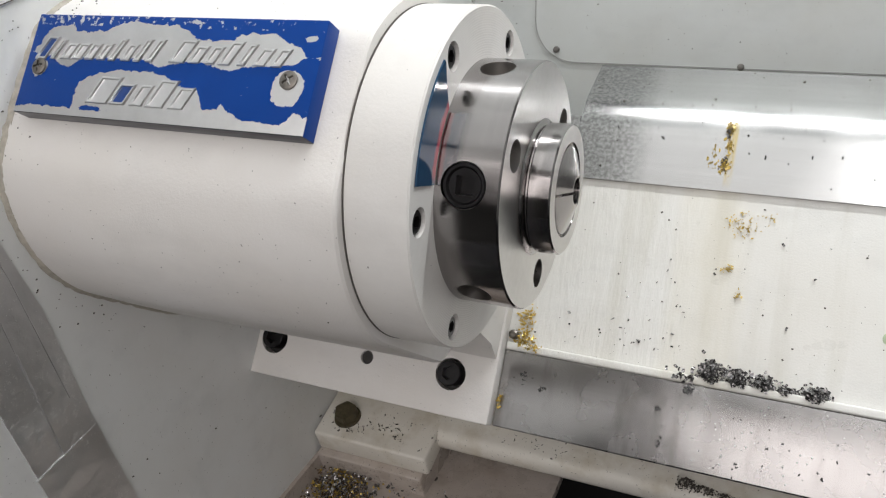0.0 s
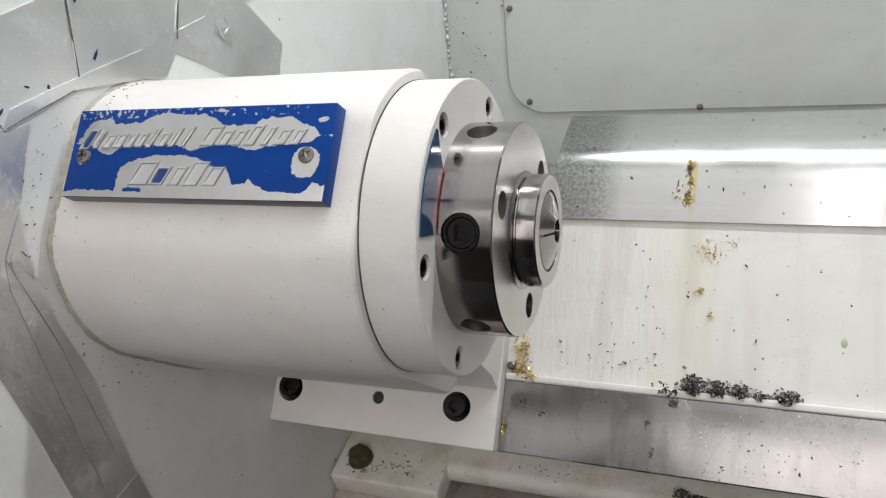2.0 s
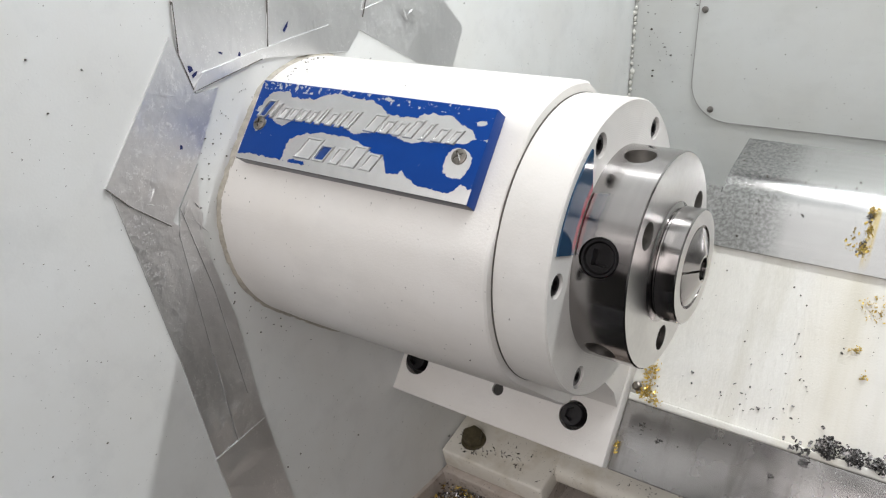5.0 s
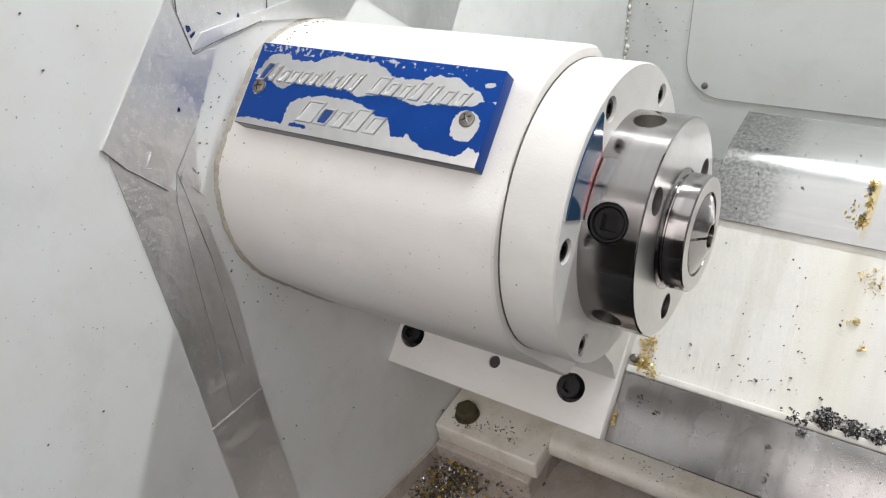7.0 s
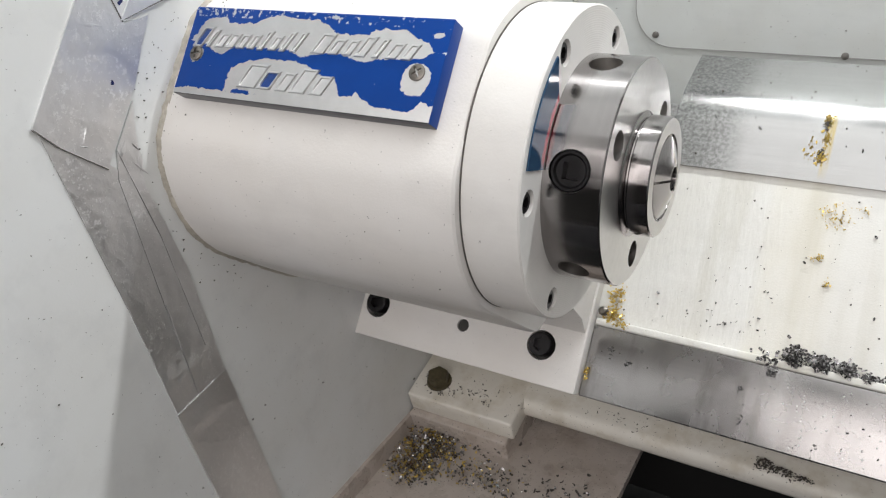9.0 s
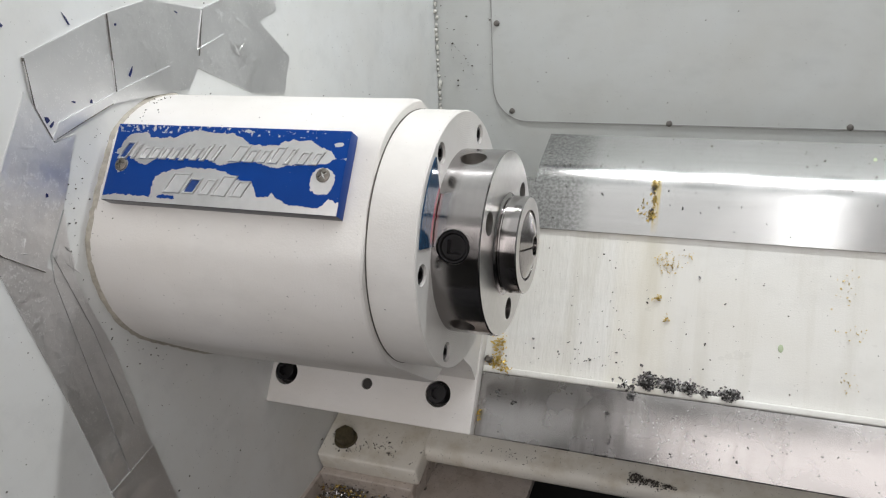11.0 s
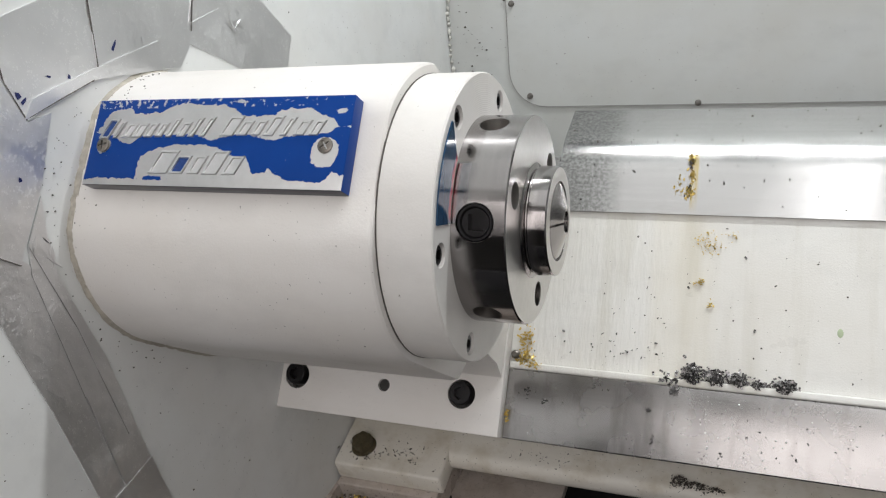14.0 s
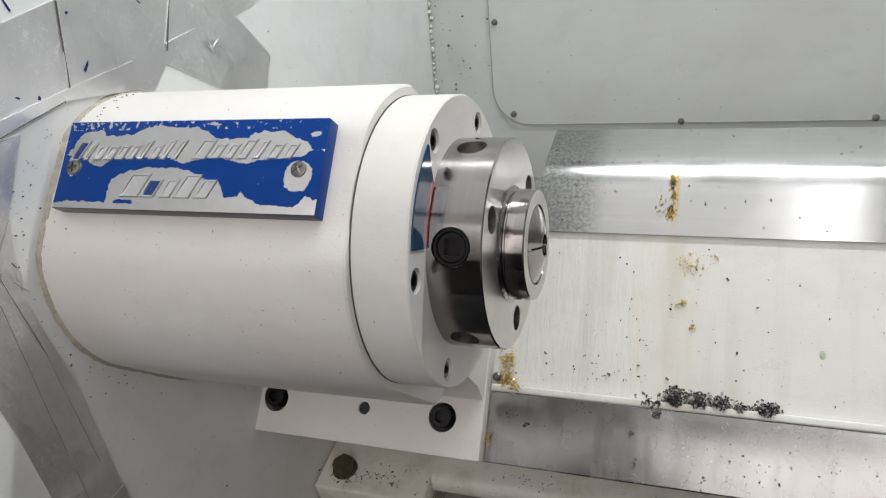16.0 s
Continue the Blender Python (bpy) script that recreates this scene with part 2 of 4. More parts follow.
def carve(ob, cutter_bm):
    """Cuts the cutter's solids out of a mesh object for good."""
    bmesh.ops.recalc_face_normals(cutter_bm, faces=cutter_bm.faces[:])
    me = bpy.data.meshes.new("cutter")
    cutter_bm.to_mesh(me)
    cutter_bm.free()
    tool = new("cutter", me)
    keep, basis = ob.parent, ob.matrix_basis.copy()
    ob.parent, ob.matrix_basis = None, Matrix()
    mod = ob.modifiers.new("cut", "BOOLEAN")
    mod.object, mod.operation, mod.solver = tool, "DIFFERENCE", "EXACT"
    bpy.context.view_layer.update()
    cut = bpy.data.meshes.new_from_object(ob.evaluated_get(bpy.context.evaluated_depsgraph_get()))
    ob.modifiers.clear()
    ob.data = cut
    cut.shade_smooth()
    cut.set_sharp_from_angle(angle=radians(32))
    bpy.data.objects.remove(tool)
    ob.parent, ob.matrix_basis = keep, basis
    return ob


def radial(angle, r, x):
    """A pose on a cylinder about the x axis, z pointing outwards."""
    return pose(x, 0, 0, angle - 90) @ pose(0, 0, r)


def along(angle, r, x):
    """A pose on a face square to the x axis, z pointing along +x."""
    a = radians(angle)
    return Matrix.Translation((x, r * math.cos(a), r * math.sin(a))) @ pose(0, 0, 0, 0, 90, 0)


# ---- enclosure ----
WALL_X = -0.241
wall = part("wall_left", box(WALL_X - 0.012, WALL_X, -0.50, 0.80, -0.75, 1.0), M_WALL, LEVEL)
tagged(wall, "white painted sheet metal headstock wall", "wall", kind="structure")
# added end wall out of view, grey so that the foil mirrors less light
part("wall_right", box(1.30, 1.32, -0.75, 0.80, -0.75, 1.0), M_SHADE, LEVEL)
part("ceiling", box(WALL_X, 1.3, -0.45, 0.90, 1.0, 1.02), M_WALL, LEVEL)
# added front panel out of view: the ring's lower half mirrors its dark colour
part("wall_front", box(WALL_X - 0.012, 1.32, -0.52, -0.50, -0.75, -0.15), M_UNSEEN_DARK, LEVEL)
for n in ("wall_right", "ceiling", "wall_front"):
    tagged(bpy.data.objects[n], "unseen dark front panel that darkens the ring's reflection" if n == "wall_front" else "unseen grey end panel that dims reflections in the foil" if n == "wall_right" else "white painted sheet metal enclosure panel", "ceiling" if n == "ceiling" else "wall", kind="structure")
LEAN_BACK = math.degrees(math.atan(0.3225))
BACK = LEVEL @ Matrix.Translation((0, 0.5747, -0.1747)) @ pose(0, 0, 0, -LEAN_BACK)  # x along, z up the panel, y behind
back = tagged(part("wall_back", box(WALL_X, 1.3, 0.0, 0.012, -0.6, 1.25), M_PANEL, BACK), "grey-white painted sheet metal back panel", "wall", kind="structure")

# ---- unseen shop round the machine ----
# added shell out of view, its greys lowered so that ring and foil mirror less
M_CONCRETE = plain("grey_concrete", (0.17, 0.165, 0.16), 0.7, 0.0, 12.0, 0.2)
M_SHOP = plain("unseen_grey_shop_wall", (0.26, 0.25, 0.24), 0.7, 0.0, 6.0, 0.06)
for name, dims, mat, label, kind in (("floor", (-3.0, 3.5, -4.0, 2.5, -1.12, -1.10), M_CONCRETE, "unseen grey concrete shop floor, kept dark for reflections", "floor"), ("ceiling", (-3.0, 3.5, -4.0, 2.5, 2.2, 2.22), M_SHOP, "unseen grey shop ceiling, kept dark for reflections", "ceiling"),
                                     ("wall_south", (-3.0, 3.5, -4.02, -4.0, -1.1, 2.2), M_SHOP, "unseen grey shop wall, kept dark for reflections", "wall"), ("wall_north", (-3.0, 3.5, 2.5, 2.52, -1.1, 2.2), M_SHOP, "unseen grey shop wall, kept dark for reflections", "wall"),
                                     ("wall_west", (-3.02, -3.0, -4.0, 2.5, -1.1, 2.2), M_SHOP, "unseen grey shop wall, kept dark for reflections", "wall"), ("wall_east", (3.5, 3.52, -4.0, 2.5, -1.1, 2.2), M_SHOP, "unseen grey shop wall, kept dark for reflections", "wall")):
    tagged(part(name, box(*dims), mat, LEVEL), label, kind, kind="structure")
tagged(part("cabinet_base", box(WALL_X - 0.012, 1.32, -0.52, 0.80, -1.10, -0.76), M_UNSEEN_DARK, LEVEL), "unseen dark grey machine cabinet base", "machine base", kind="structure")

# ---- bed, ways and sump ----
bed = tagged(part("bed_casting", box(WALL_X, 1.3, -0.080, 0.064, -0.32, -0.200, 0.0), M_BEDP, BED), "white painted slanted machine bed with oil streaks", "machine bed", kind="structure")
upper_way = thing("guide_way", BED, "ground steel upper guide way with brass smears", "guide way", "guide ways")
crown = []
for k in range(13):
    u = k / 12
    y0, z0, y1, z1, y2, z2 = 0.097, -0.197, 0.119, -0.197, 0.1364, -0.2104
    crown.append(((1 - u) ** 2 * y0 + 2 * u * (1 - u) * y1 + u * u * y2, (1 - u) ** 2 * z0 + 2 * u * (1 - u) * z1 + u * u * z2))
part("way_body", prism([(0.062, -0.197)] + crown + [(0.1720, -0.2375), (0.1720, -0.33), (0.062, -0.33)], -0.003, 1.3), M_RAILUP, upper_way)
part("way_end", box(-0.070, -0.0032, 0.062, 0.1120, -0.330, -0.1978), M_RAILUP, upper_way)
lower_way = thing("guide_way", BED, "ground steel lower guide way dusted with chips", "guide way", "guide ways")
part("way_body", box(-0.0285, 1.3, -0.137, -0.0785, -0.240, -0.197, 0.0012), M_RAIL, lower_way)
part("painted_lip", box(-0.0285, 1.3, -0.0785, -0.0725, -0.21, -0.1960, 0.0014), M_BEDP, lower_way, "white painted lip along the way")

ledge = thing("base_casting", LEVEL, "grimy white painted base casting below the bed", "casting", kind="structure")
part("ledge", box(WALL_X, 1.3, 0.066, 0.30, -0.385, -0.360, 0.009), M_LEDGE, ledge)
part("riser", box(WALL_X, 1.3, 0.115, 0.16, -0.359, -0.235), M_LEDGE, ledge)
# black face: the dark under the ledge is put into its colour
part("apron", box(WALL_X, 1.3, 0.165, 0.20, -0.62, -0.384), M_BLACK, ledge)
part("block", box(WALL_X + 0.003, -0.118, 0.037, 0.10, -0.385, -0.3595, 0.003), M_LEDGE, ledge)
part("block_foot", box(WALL_X + 0.003, -0.125, 0.030, 0.10, -0.44, -0.3855, 0.002), M_PAN, ledge)

PAN = LEVEL @ Matrix.Translation((0, 0.03, -0.412)) @ pose(0, 0, 0, -15.4)
tagged(part("floor", box(WALL_X, -0.010, -0.19, 0.165, -0.01, 0.0), M_PAN, PAN), "brown oily chip pan floor strewn with swarf", "floor", kind="structure")
# black sheet in place of the unlit depth of the sump
tagged(part("ground", box(WALL_X, 1.3, -0.52, 0.30, -0.20, -0.19), M_BLACK, PAN), "black sheet standing in for the dark sump below the pan", "sump", kind="structure")
tagged(part("trim", box(WALL_X, WALL_X + 0.004, -0.50, 0.0, 0.0, 0.022), M_PAN, PAN), "dirty bent skirt along the wall foot", "trim", kind="structure")

# ---- headstock ----
FACET, ROUND = 0.0895, 0.0965


def body_outline(grow=0.0, steps=160, front=0.0965):
    """Round housing with a milled flat on top, a flat back and a straight skirt down to the pedestal."""
    pts = []
    for i in range(steps):
        a = 2 * math.pi * i / steps
        c, s = math.cos(a), math.sin(a)
        r = ROUND + (front - ROUND) * max(0.0, -c)
        if s > 0.5:
            r = min(r, (r ** -60 + (FACET / s) ** -60) ** (-1 / 60) * 1.003)
        if c > 0.4:
            r = min(r, 0.0890 / c)
        if s < 0 and c < 0:
            t = min(1.0, -s / 0.62)
            r = min(r * (1 + 0.03 * t) / max(-c, 0.5), 0.128)
        pts.append(((r + grow) * c, (r + grow) * s))
    return pts


def loft(sections, cap=True):
    """Skins a row of (x, outline) with equal point counts."""
    bm = bmesh.new()
    rows = [[bm.verts.new((x, y, z)) for y, z in o] for x, o in sections]
    n = len(rows[0])
    for a, b in zip(rows, rows[1:]):
        for i in range(n):
            bm.faces.new((a[i], a[(i + 1) % n], b[(i + 1) % n], b[i]))
    if cap:
        bm.faces.new(rows[0][::-1])
        bm.faces.new(rows[-1])
    return bm


headstock = thing("headstock", BED, "cream white painted cast headstock with round cap", "lathe headstock")
part("housing", loft([(WALL_X + 0.0005, body_outline(front=0.0992)), (-0.0375, body_outline(front=0.0958)), (-0.0340, body_outline(-0.0006, front=0.0956)), (-0.0328, body_outline(-0.0018, front=0.0956))]), M_HEAD, headstock)
pedestal = prism([(-0.088, -0.184), (0.088, -0.184), (0.088, -0.03), (-0.070, -0.03), (-0.070, -0.12), (-0.078, -0.165)], WALL_X + 0.001, -0.0305)
part("pedestal", pedestal, M_HEAD, headstock)
foot = part("foot", box(WALL_X - 0.0, -0.0290, -0.137, 0.10, -0.1995, -0.185, 0.0008), M_HEAD, headstock)
holes = rod(0.0122, 0.013, 40, pose(-0.2245, -0.1065, -0.183))
rod(0.0122, 0.013, 40, pose(-0.0643, -0.1055, -0.183), holes)
rod(0.0055, 0.013, 32, pose(-0.1366, -0.1060, -0.183), holes)
carve(foot, holes)
for x, y, r in ((-0.2245, -0.1065, 0.0121), (-0.1366, -0.1060, 0.0054), (-0.0643, -0.1055, 0.0121)):
    # dark disc standing for the shade down the hole
    part("bore", rod(r, 0.0006, 32, pose(x, y, -0.1875 if r < 0.01 else -0.1948)), M_BORE, foot, "dark disc for the shade in the bolt bore")


def socket_bolt(parent, m, r, h, sock, mat=M_DARK):
    """A socket head cap screw whose head's top lies at the pose's origin."""
    b = part("socket_bolt", lathe([(-h, 0), (-h, r), (-0.0006, r), (0, r - 0.0008), (0, 0)], 40), mat, parent)
    cutter = bmesh.new()
    g = bmesh.ops.create_cone(cutter, cap_ends=True, segments=6, radius1=sock, radius2=sock, depth=0.012)["verts"]
    bmesh.ops.transform(cutter, matrix=pose(0, 0, 0, 0, 90, 0), verts=g)
    carve(b, cutter)
    b.matrix_basis = m
    return b


UPX = pose(0, 0, 0, 0, -90, 0)  # turns the x axis to z
for x in (-0.2245, -0.0643):
    socket_bolt(headstock, Matrix.Translation((x, -0.105, -0.1800)) @ UPX, 0.0095, 0.0145, 0.0058)

cap = part("bearing_cap", lathe([(-0.0326, 0), (-0.0326, 0.0885), (-0.0318, 0.0895), (-0.0008, 0.0895), (0.0, 0.0887), (0.0, 0.045), (-0.004, 0.045), (-0.004, 0)], 160), M_FLANGE, headstock, "white painted round bearing cap")
holes = bmesh.new()
for k in range(6):
    rod(0.0070, 0.012, 32, along(60 * k, 0.0786, 0.001), holes)
carve(cap, holes)
for k in range(6):
    b = socket_bolt(cap, Matrix.Translation((-0.0012, 0.0786 * math.cos(radians(60 * k)), 0.0786 * math.sin(radians(60 * k)))), 0.0057, 0.008, 0.0033)

# ---- collet chuck ----
chuck = thing("collet_chuck", BED, "polished steel collet chuck on the spindle nose", "collet chuck")
ring = part("ring", lathe([(-0.0035, 0), (-0.0035, 0.0628), (-0.0028, 0.0636), (0.0308, 0.0636), (0.0316, 0.0628), (0.0316, 0)], 192), M_RING, chuck, "turned steel ring")
holes = bmesh.new()
for a in (45, 165, 235, 300):
    rod(0.0087, 0.017, 40, radial(a, 0.0655, 0.0135), holes)
rod(0.0110, 0.012, 48, radial(107, 0.0655, 0.0141), holes)
for a in (-27, 89, 213):
    rod(0.0078, 0.014, 32, along(a, 0.0485, 0.0326), holes)
carve(ring, holes)
# the front face is faced, not polished, and the drilled holes are bright inside
ring.data.materials.append(M_FACE)
ring.data.materials.append(M_DRILLED)
for f in ring.data.polygons:
    r = math.hypot(f.center.y, f.center.z)
    if f.normal.x > 0.9 and f.center.x > 0.030:
        f.material_index = 1
    elif f.center.x > 0.001 and f.center.x < 0.030 and r < 0.0632:
        f.material_index = 2
part("hub", lathe([(0.0318, 0), (0.0318, 0.0352), (0.0330, 0.0335), (0.0338, 0.0318), (0.0345, 0.0318), (0.0345, 0)], 128), M_RING, chuck)
nose = part("nose_cap", lathe([(0.0347, 0), (0.0347, 0.0325), (0.0355, 0.0333), (0.0456, 0.0333), (0.0464, 0.0325), (0.0464, 0.0242), (0.0448, 0.0238), (0.0448, 0)], 128), M_RING, chuck, "bright steel collet cap")
nose.data.materials.append(M_FACE)
for f in nose.data.polygons:
    if f.normal.x > 0.9 and f.center.x > 0.046:
        f.material_index = 1
collet = part("collet", lathe([(0.0450, 0), (0.0450, 0.0228), (0.0460, 0.0226), (0.0466, 0.0215), (0.0508, 0.0092), (0.0511, 0.0080), (0.0508, 0.0066), (0.0454, 0.0064), (0.0454, 0)], 96), M_RING, chuck, "slotted steel collet")
# dark disc in the collet mouth, standing for the shade inside
part("bore", rod(0.0063, 0.0006, 32, Matrix.Translation((0.0460, 0, 0)) @ pose(0, 0, 0, 0, 90, 0)), M_BORE, chuck, "dark disc for the shade in the collet bore")
for a in (114, 234, 354):
    carve(collet, box(0.0456, 0.06, 0.002, 0.03, -0.0007, 0.0007, m=pose(0, 0, 0, a)))
screw = part("set_screw", lathe([(-0.012, 0), (-0.012, 0.0105), (-0.0006, 0.0105), (0, 0.0099), (0, 0.0088), (-0.0014, 0.0078), (-0.0014, 0)], 48), M_DARK, chuck, "black square-socket set screw")
sq = box(-0.008, 0.004, -0.0044, 0.0044, -0.0044, 0.0044)
carve(screw, sq)
screw.matrix_basis = radial(107, 0.0628, 0.0141) @ UPX

# ---- small shapes ----
def sheet(outline, thick, m, name, mat, label, category, group="", kind=""):
    """A thin sheet lying on the wall: outline in (y, z), raised along x."""
    return tagged(part(name, prism(outline, 0.0, thick), mat, m), label, category, group, kind)


def curl(bm, place, turn, length, width, bend, thick=0.00025):
    """One curled ribbon of swarf."""
    segs, rows = 4, []
    for i in range(segs + 1):
        s = i / segs - 0.5
        a = s * bend
        r = length / max(bend, 0.05)
        c = Vector((r * math.sin(a), 0, r * (1 - math.cos(a))))
        n = Vector((-math.sin(a), 0, math.cos(a))) * thick
        w = Vector((0, width * (0.5 - 0.25 * abs(s)), 0))
        rows.append([bm.verts.new(place + turn @ v) for v in (c - w, c + w, c + w + n, c - w + n)])
    for a, b in zip(rows, rows[1:]):
        for k in range(4):
            bm.faces.new((a[k], a[(k + 1) % 4], b[(k + 1) % 4], b[k]))
    bm.faces.new(rows[0][::-1])
    bm.faces.new(rows[-1])


def heap(name, m, spots, mat, label, rng, size=0.003):
    """Swarf heaped in clumps: each spot is (x, y, z, spread x, spread y, height, count)."""
    bm = bmesh.new()
    for x, y, z, sx, sy, h, count in spots:
        for _ in range(count):
            dx, dy = rng.gauss(0, 0.5), rng.gauss(0, 0.5)
            fall = max(0.0, 1 - dx * dx - dy * dy)
            p = Vector((x + dx * sx, y + dy * sy, z + 0.0005 + rng.random() * h * fall))
            turn = Euler((rng.uniform(-1.2, 1.2) * (0.2 + fall), rng.uniform(-1.2, 1.2) * (0.2 + fall), rng.uniform(0, 6.28))).to_matrix()
            k = size * rng.uniform(0.4, 1.3)
            curl(bm, p, turn, k, k * rng.uniform(0.25, 0.6), rng.uniform(0.3, 3.6))
    return tagged(part(name, bm, mat, m, sharp=60), label, "swarf", kind="stuff")


def grit(name, m, spots, mat, label, rng):
    """Specks lying on a surface: each spot is (place, normal axis, size)."""
    bm = bmesh.new()
    for p, size in spots:
        g = bmesh.ops.create_icosphere(bm, subdivisions=1, radius=size)["verts"]
        for v in g:
            v.co = Vector((v.co.x * rng.uniform(0.5, 1.2), v.co.y * rng.uniform(0.5, 1.2), v.co.z * rng.uniform(0.4, 0.8))) + Vector(p)
    return tagged(part(name, bm, mat, m, sharp=60), label, "grit", kind="stuff")


# ---- nameplate ----
def worn_blue():
    """Blue paint flaked off bare aluminium round the raised characters and along the lower edge."""
    m, nt, b = material("flaked_blue_paint_on_aluminium")
    co = nt.nodes.new("ShaderNodeTexCoord")
    sep = nt.nodes.new("ShaderNodeSeparateXYZ")
    nt.links.new(co.outputs["Object"], sep.inputs[0])
    x, y, z = sep.outputs[0], sep.outputs[1], sep.outputs[2]

    wob = maths(nt, "MULTIPLY", maths(nt, "SUBTRACT", noise_node(nt, 260.0, 4.0, 0.6), 0.5), 0.006)
    u = maths(nt, "DIVIDE", maths(nt, "ADD", maths(nt, "ADD", x, wob), 0.09), 0.18)

    def border(stops):
        """Height of a flaking edge along the plate, from (mm along, mm up) stops."""
        line = ramp(nt, u, [((sx * 1.012 + 91.2) / 180, (sy + 30) / 60) for sx, sy in stops])
        return maths(nt, "MULTIPLY", maths(nt, "SUBTRACT", line, 0.5), 0.06)

    def patch(cx, cy, hx, hy):
        dx = maths(nt, "DIVIDE", maths(nt, "SUBTRACT", x, cx), hx)
        dy = maths(nt, "DIVIDE", maths(nt, "SUBTRACT", y, cy), hy)
        d = maths(nt, "ADD", maths(nt, "POWER", maths(nt, "ABSOLUTE", dx), 2.4), maths(nt, "POWER", maths(nt, "ABSOLUTE", dy), 2.4))
        return maths(nt, "MULTIPLY", maths(nt, "SUBTRACT", maths(nt, "POWER", d, 0.4), 1.0), hy)

    # each border is in mm: the edges of the bare strip behind the upper row, and the top of the bare strip along the foot
    top = border([(-86, 6), (-81, 15), (-77, 20), (-63, 21.5), (-59, 18), (-40, 19), (-31, 23), (-22, 24.5), (-9, 22.5), (3, 23), (10, 20.5), (19, 15.5), (35, 15.5), (42, 19), (51, 20), (61, 19.5), (68, 16), (76, 13.5), (79.5, 9)])
    low = border([(-86, 6), (-73, 4.3), (-64.5, -0.8), (-57, -0.6), (-53, 3.3), (-33, 4.7), (-13, 5), (-3, 1), (12, 4.2), (24, 4.1), (39, 0.5), (47, 3.2), (60, 4.1), (74, 5.6), (79.5, 9)])
    foot_edge = border([(-89, -24.6), (-77, -22), (-63, -23), (-50.4, -22.5), (-49.8, -10), (-43.6, -5), (-25, -1.6), (-4, -1.8), (4.5, -3), (12.7, -7.7), (24.3, -8.8), (29.6, -18.5), (35.7, -18.4), (40, -14.8), (45, -18.7), (51.5, -21.8), (74, -22.8), (79.7, -16.5), (84.6, -18.5)])
    strip = maths(nt, "MAXIMUM", maths(nt, "SUBTRACT", y, top), maths(nt, "SUBTRACT", low, y))
    d = maths(nt, "MINIMUM", strip, maths(nt, "SUBTRACT", y, foot_edge))
    for shape in ((0.0752, -0.0058, 0.0082, 0.0084), (-0.0788, -0.0022, 0.0050, 0.0050), (0.0820, 0.0182, 0.0026, 0.0012), (0.0170, 0.0245, 0.0030, 0.0010)):
        d = maths(nt, "MINIMUM", d, patch(*shape))
    d = maths(nt, "MAXIMUM", d, maths(nt, "MULTIPLY", patch(-0.0375, -0.0222, 0.0075, 0.0012), -1.0))
    rag = maths(nt, "MULTIPLY", maths(nt, "SUBTRACT", noise_node(nt, 210.0, 6.0, 0.65), 0.5), 0.0055)
    fleck = maths(nt, "MULTIPLY", maths(nt, "SUBTRACT", noise_node(nt, 420.0, 3.0), 0.74), 0.02)
    edge = maths(nt, "MULTIPLY", maths(nt, "SUBTRACT", y, 0.0215), 0.5)
    fleck = maths(nt, "MAXIMUM", fleck, maths(nt, "MINIMUM", edge, maths(nt, "MULTIPLY", maths(nt, "SUBTRACT", noise_node(nt, 300.0, 4.0, 0.6), maths(nt, "ADD", 0.595, maths(nt, "MULTIPLY", x, 0.55))), 0.02)))
    bare = maths(nt, "LESS_THAN", maths(nt, "MINIMUM", maths(nt, "ADD", d, rag), maths(nt, "MULTIPLY", fleck, -1.0)), 0.0)
    bare = maths(nt, "MULTIPLY", bare, maths(nt, "GREATER_THAN", z, -0.0004))
    blue = mix(nt, noise_node(nt, 60.0), (0.001, 0.040, 0.23), (0.002, 0.050, 0.275))
    alu = mix(nt, noise_node(nt, 90.0, 6.0, 0.7), (0.54, 0.54, 0.54), (0.72, 0.72, 0.72))
    # lower side is not blue; the shadow under the plate is painted in as dark grey
    under = maths(nt, "LESS_THAN", y, -0.0269)
    nt.links.new(mix(nt, under, mix(nt, bare, blue, alu), mix(nt, noise_node(nt, 150.0, 4.0, 0.6, (0.3, 1.0, 3.0)), (0.015, 0.015, 0.03), (0.14, 0.14, 0.15))), b.inputs["Base Color"])
    nt.links.new(bare, b.inputs["Metallic"])
    b.inputs["Specular IOR Level"].default_value = 0.16
    nt.links.new(maths(nt, "ADD", maths(nt, "MULTIPLY", bare, 0.10), 0.30), b.inputs["Roughness"])
    h = maths(nt, "ADD", maths(nt, "MULTIPLY", bare, -1.0), maths(nt, "MULTIPLY", noise_node(nt, 400.0), 0.15))
    bump(nt, b, h, 0.6, 0.0004)
    return m


M_PLATE = worn_blue()
M_ALU = steel("bare_aluminium", (0.72, 0.72, 0.72), 0.34, (1, 1, 1), 200.0, 0.05)
M_PLATE_BLUE = plain("old_blue_paint", (0.003, 0.040, 0.20), 0.4, 0.0, 300.0, 0.5)
PLATE = BED @ Matrix.Translation((-0.1370, 0.0128, 0.0998))
plate = thing("nameplate", PLATE, "blue painted aluminium nameplate with flaking paint", "nameplate")
slab = part("slab", box(-0.0888, 0.0888, -0.02725, 0.02725, -0.0100, 0.0, 0.0005), M_PLATE, plate)


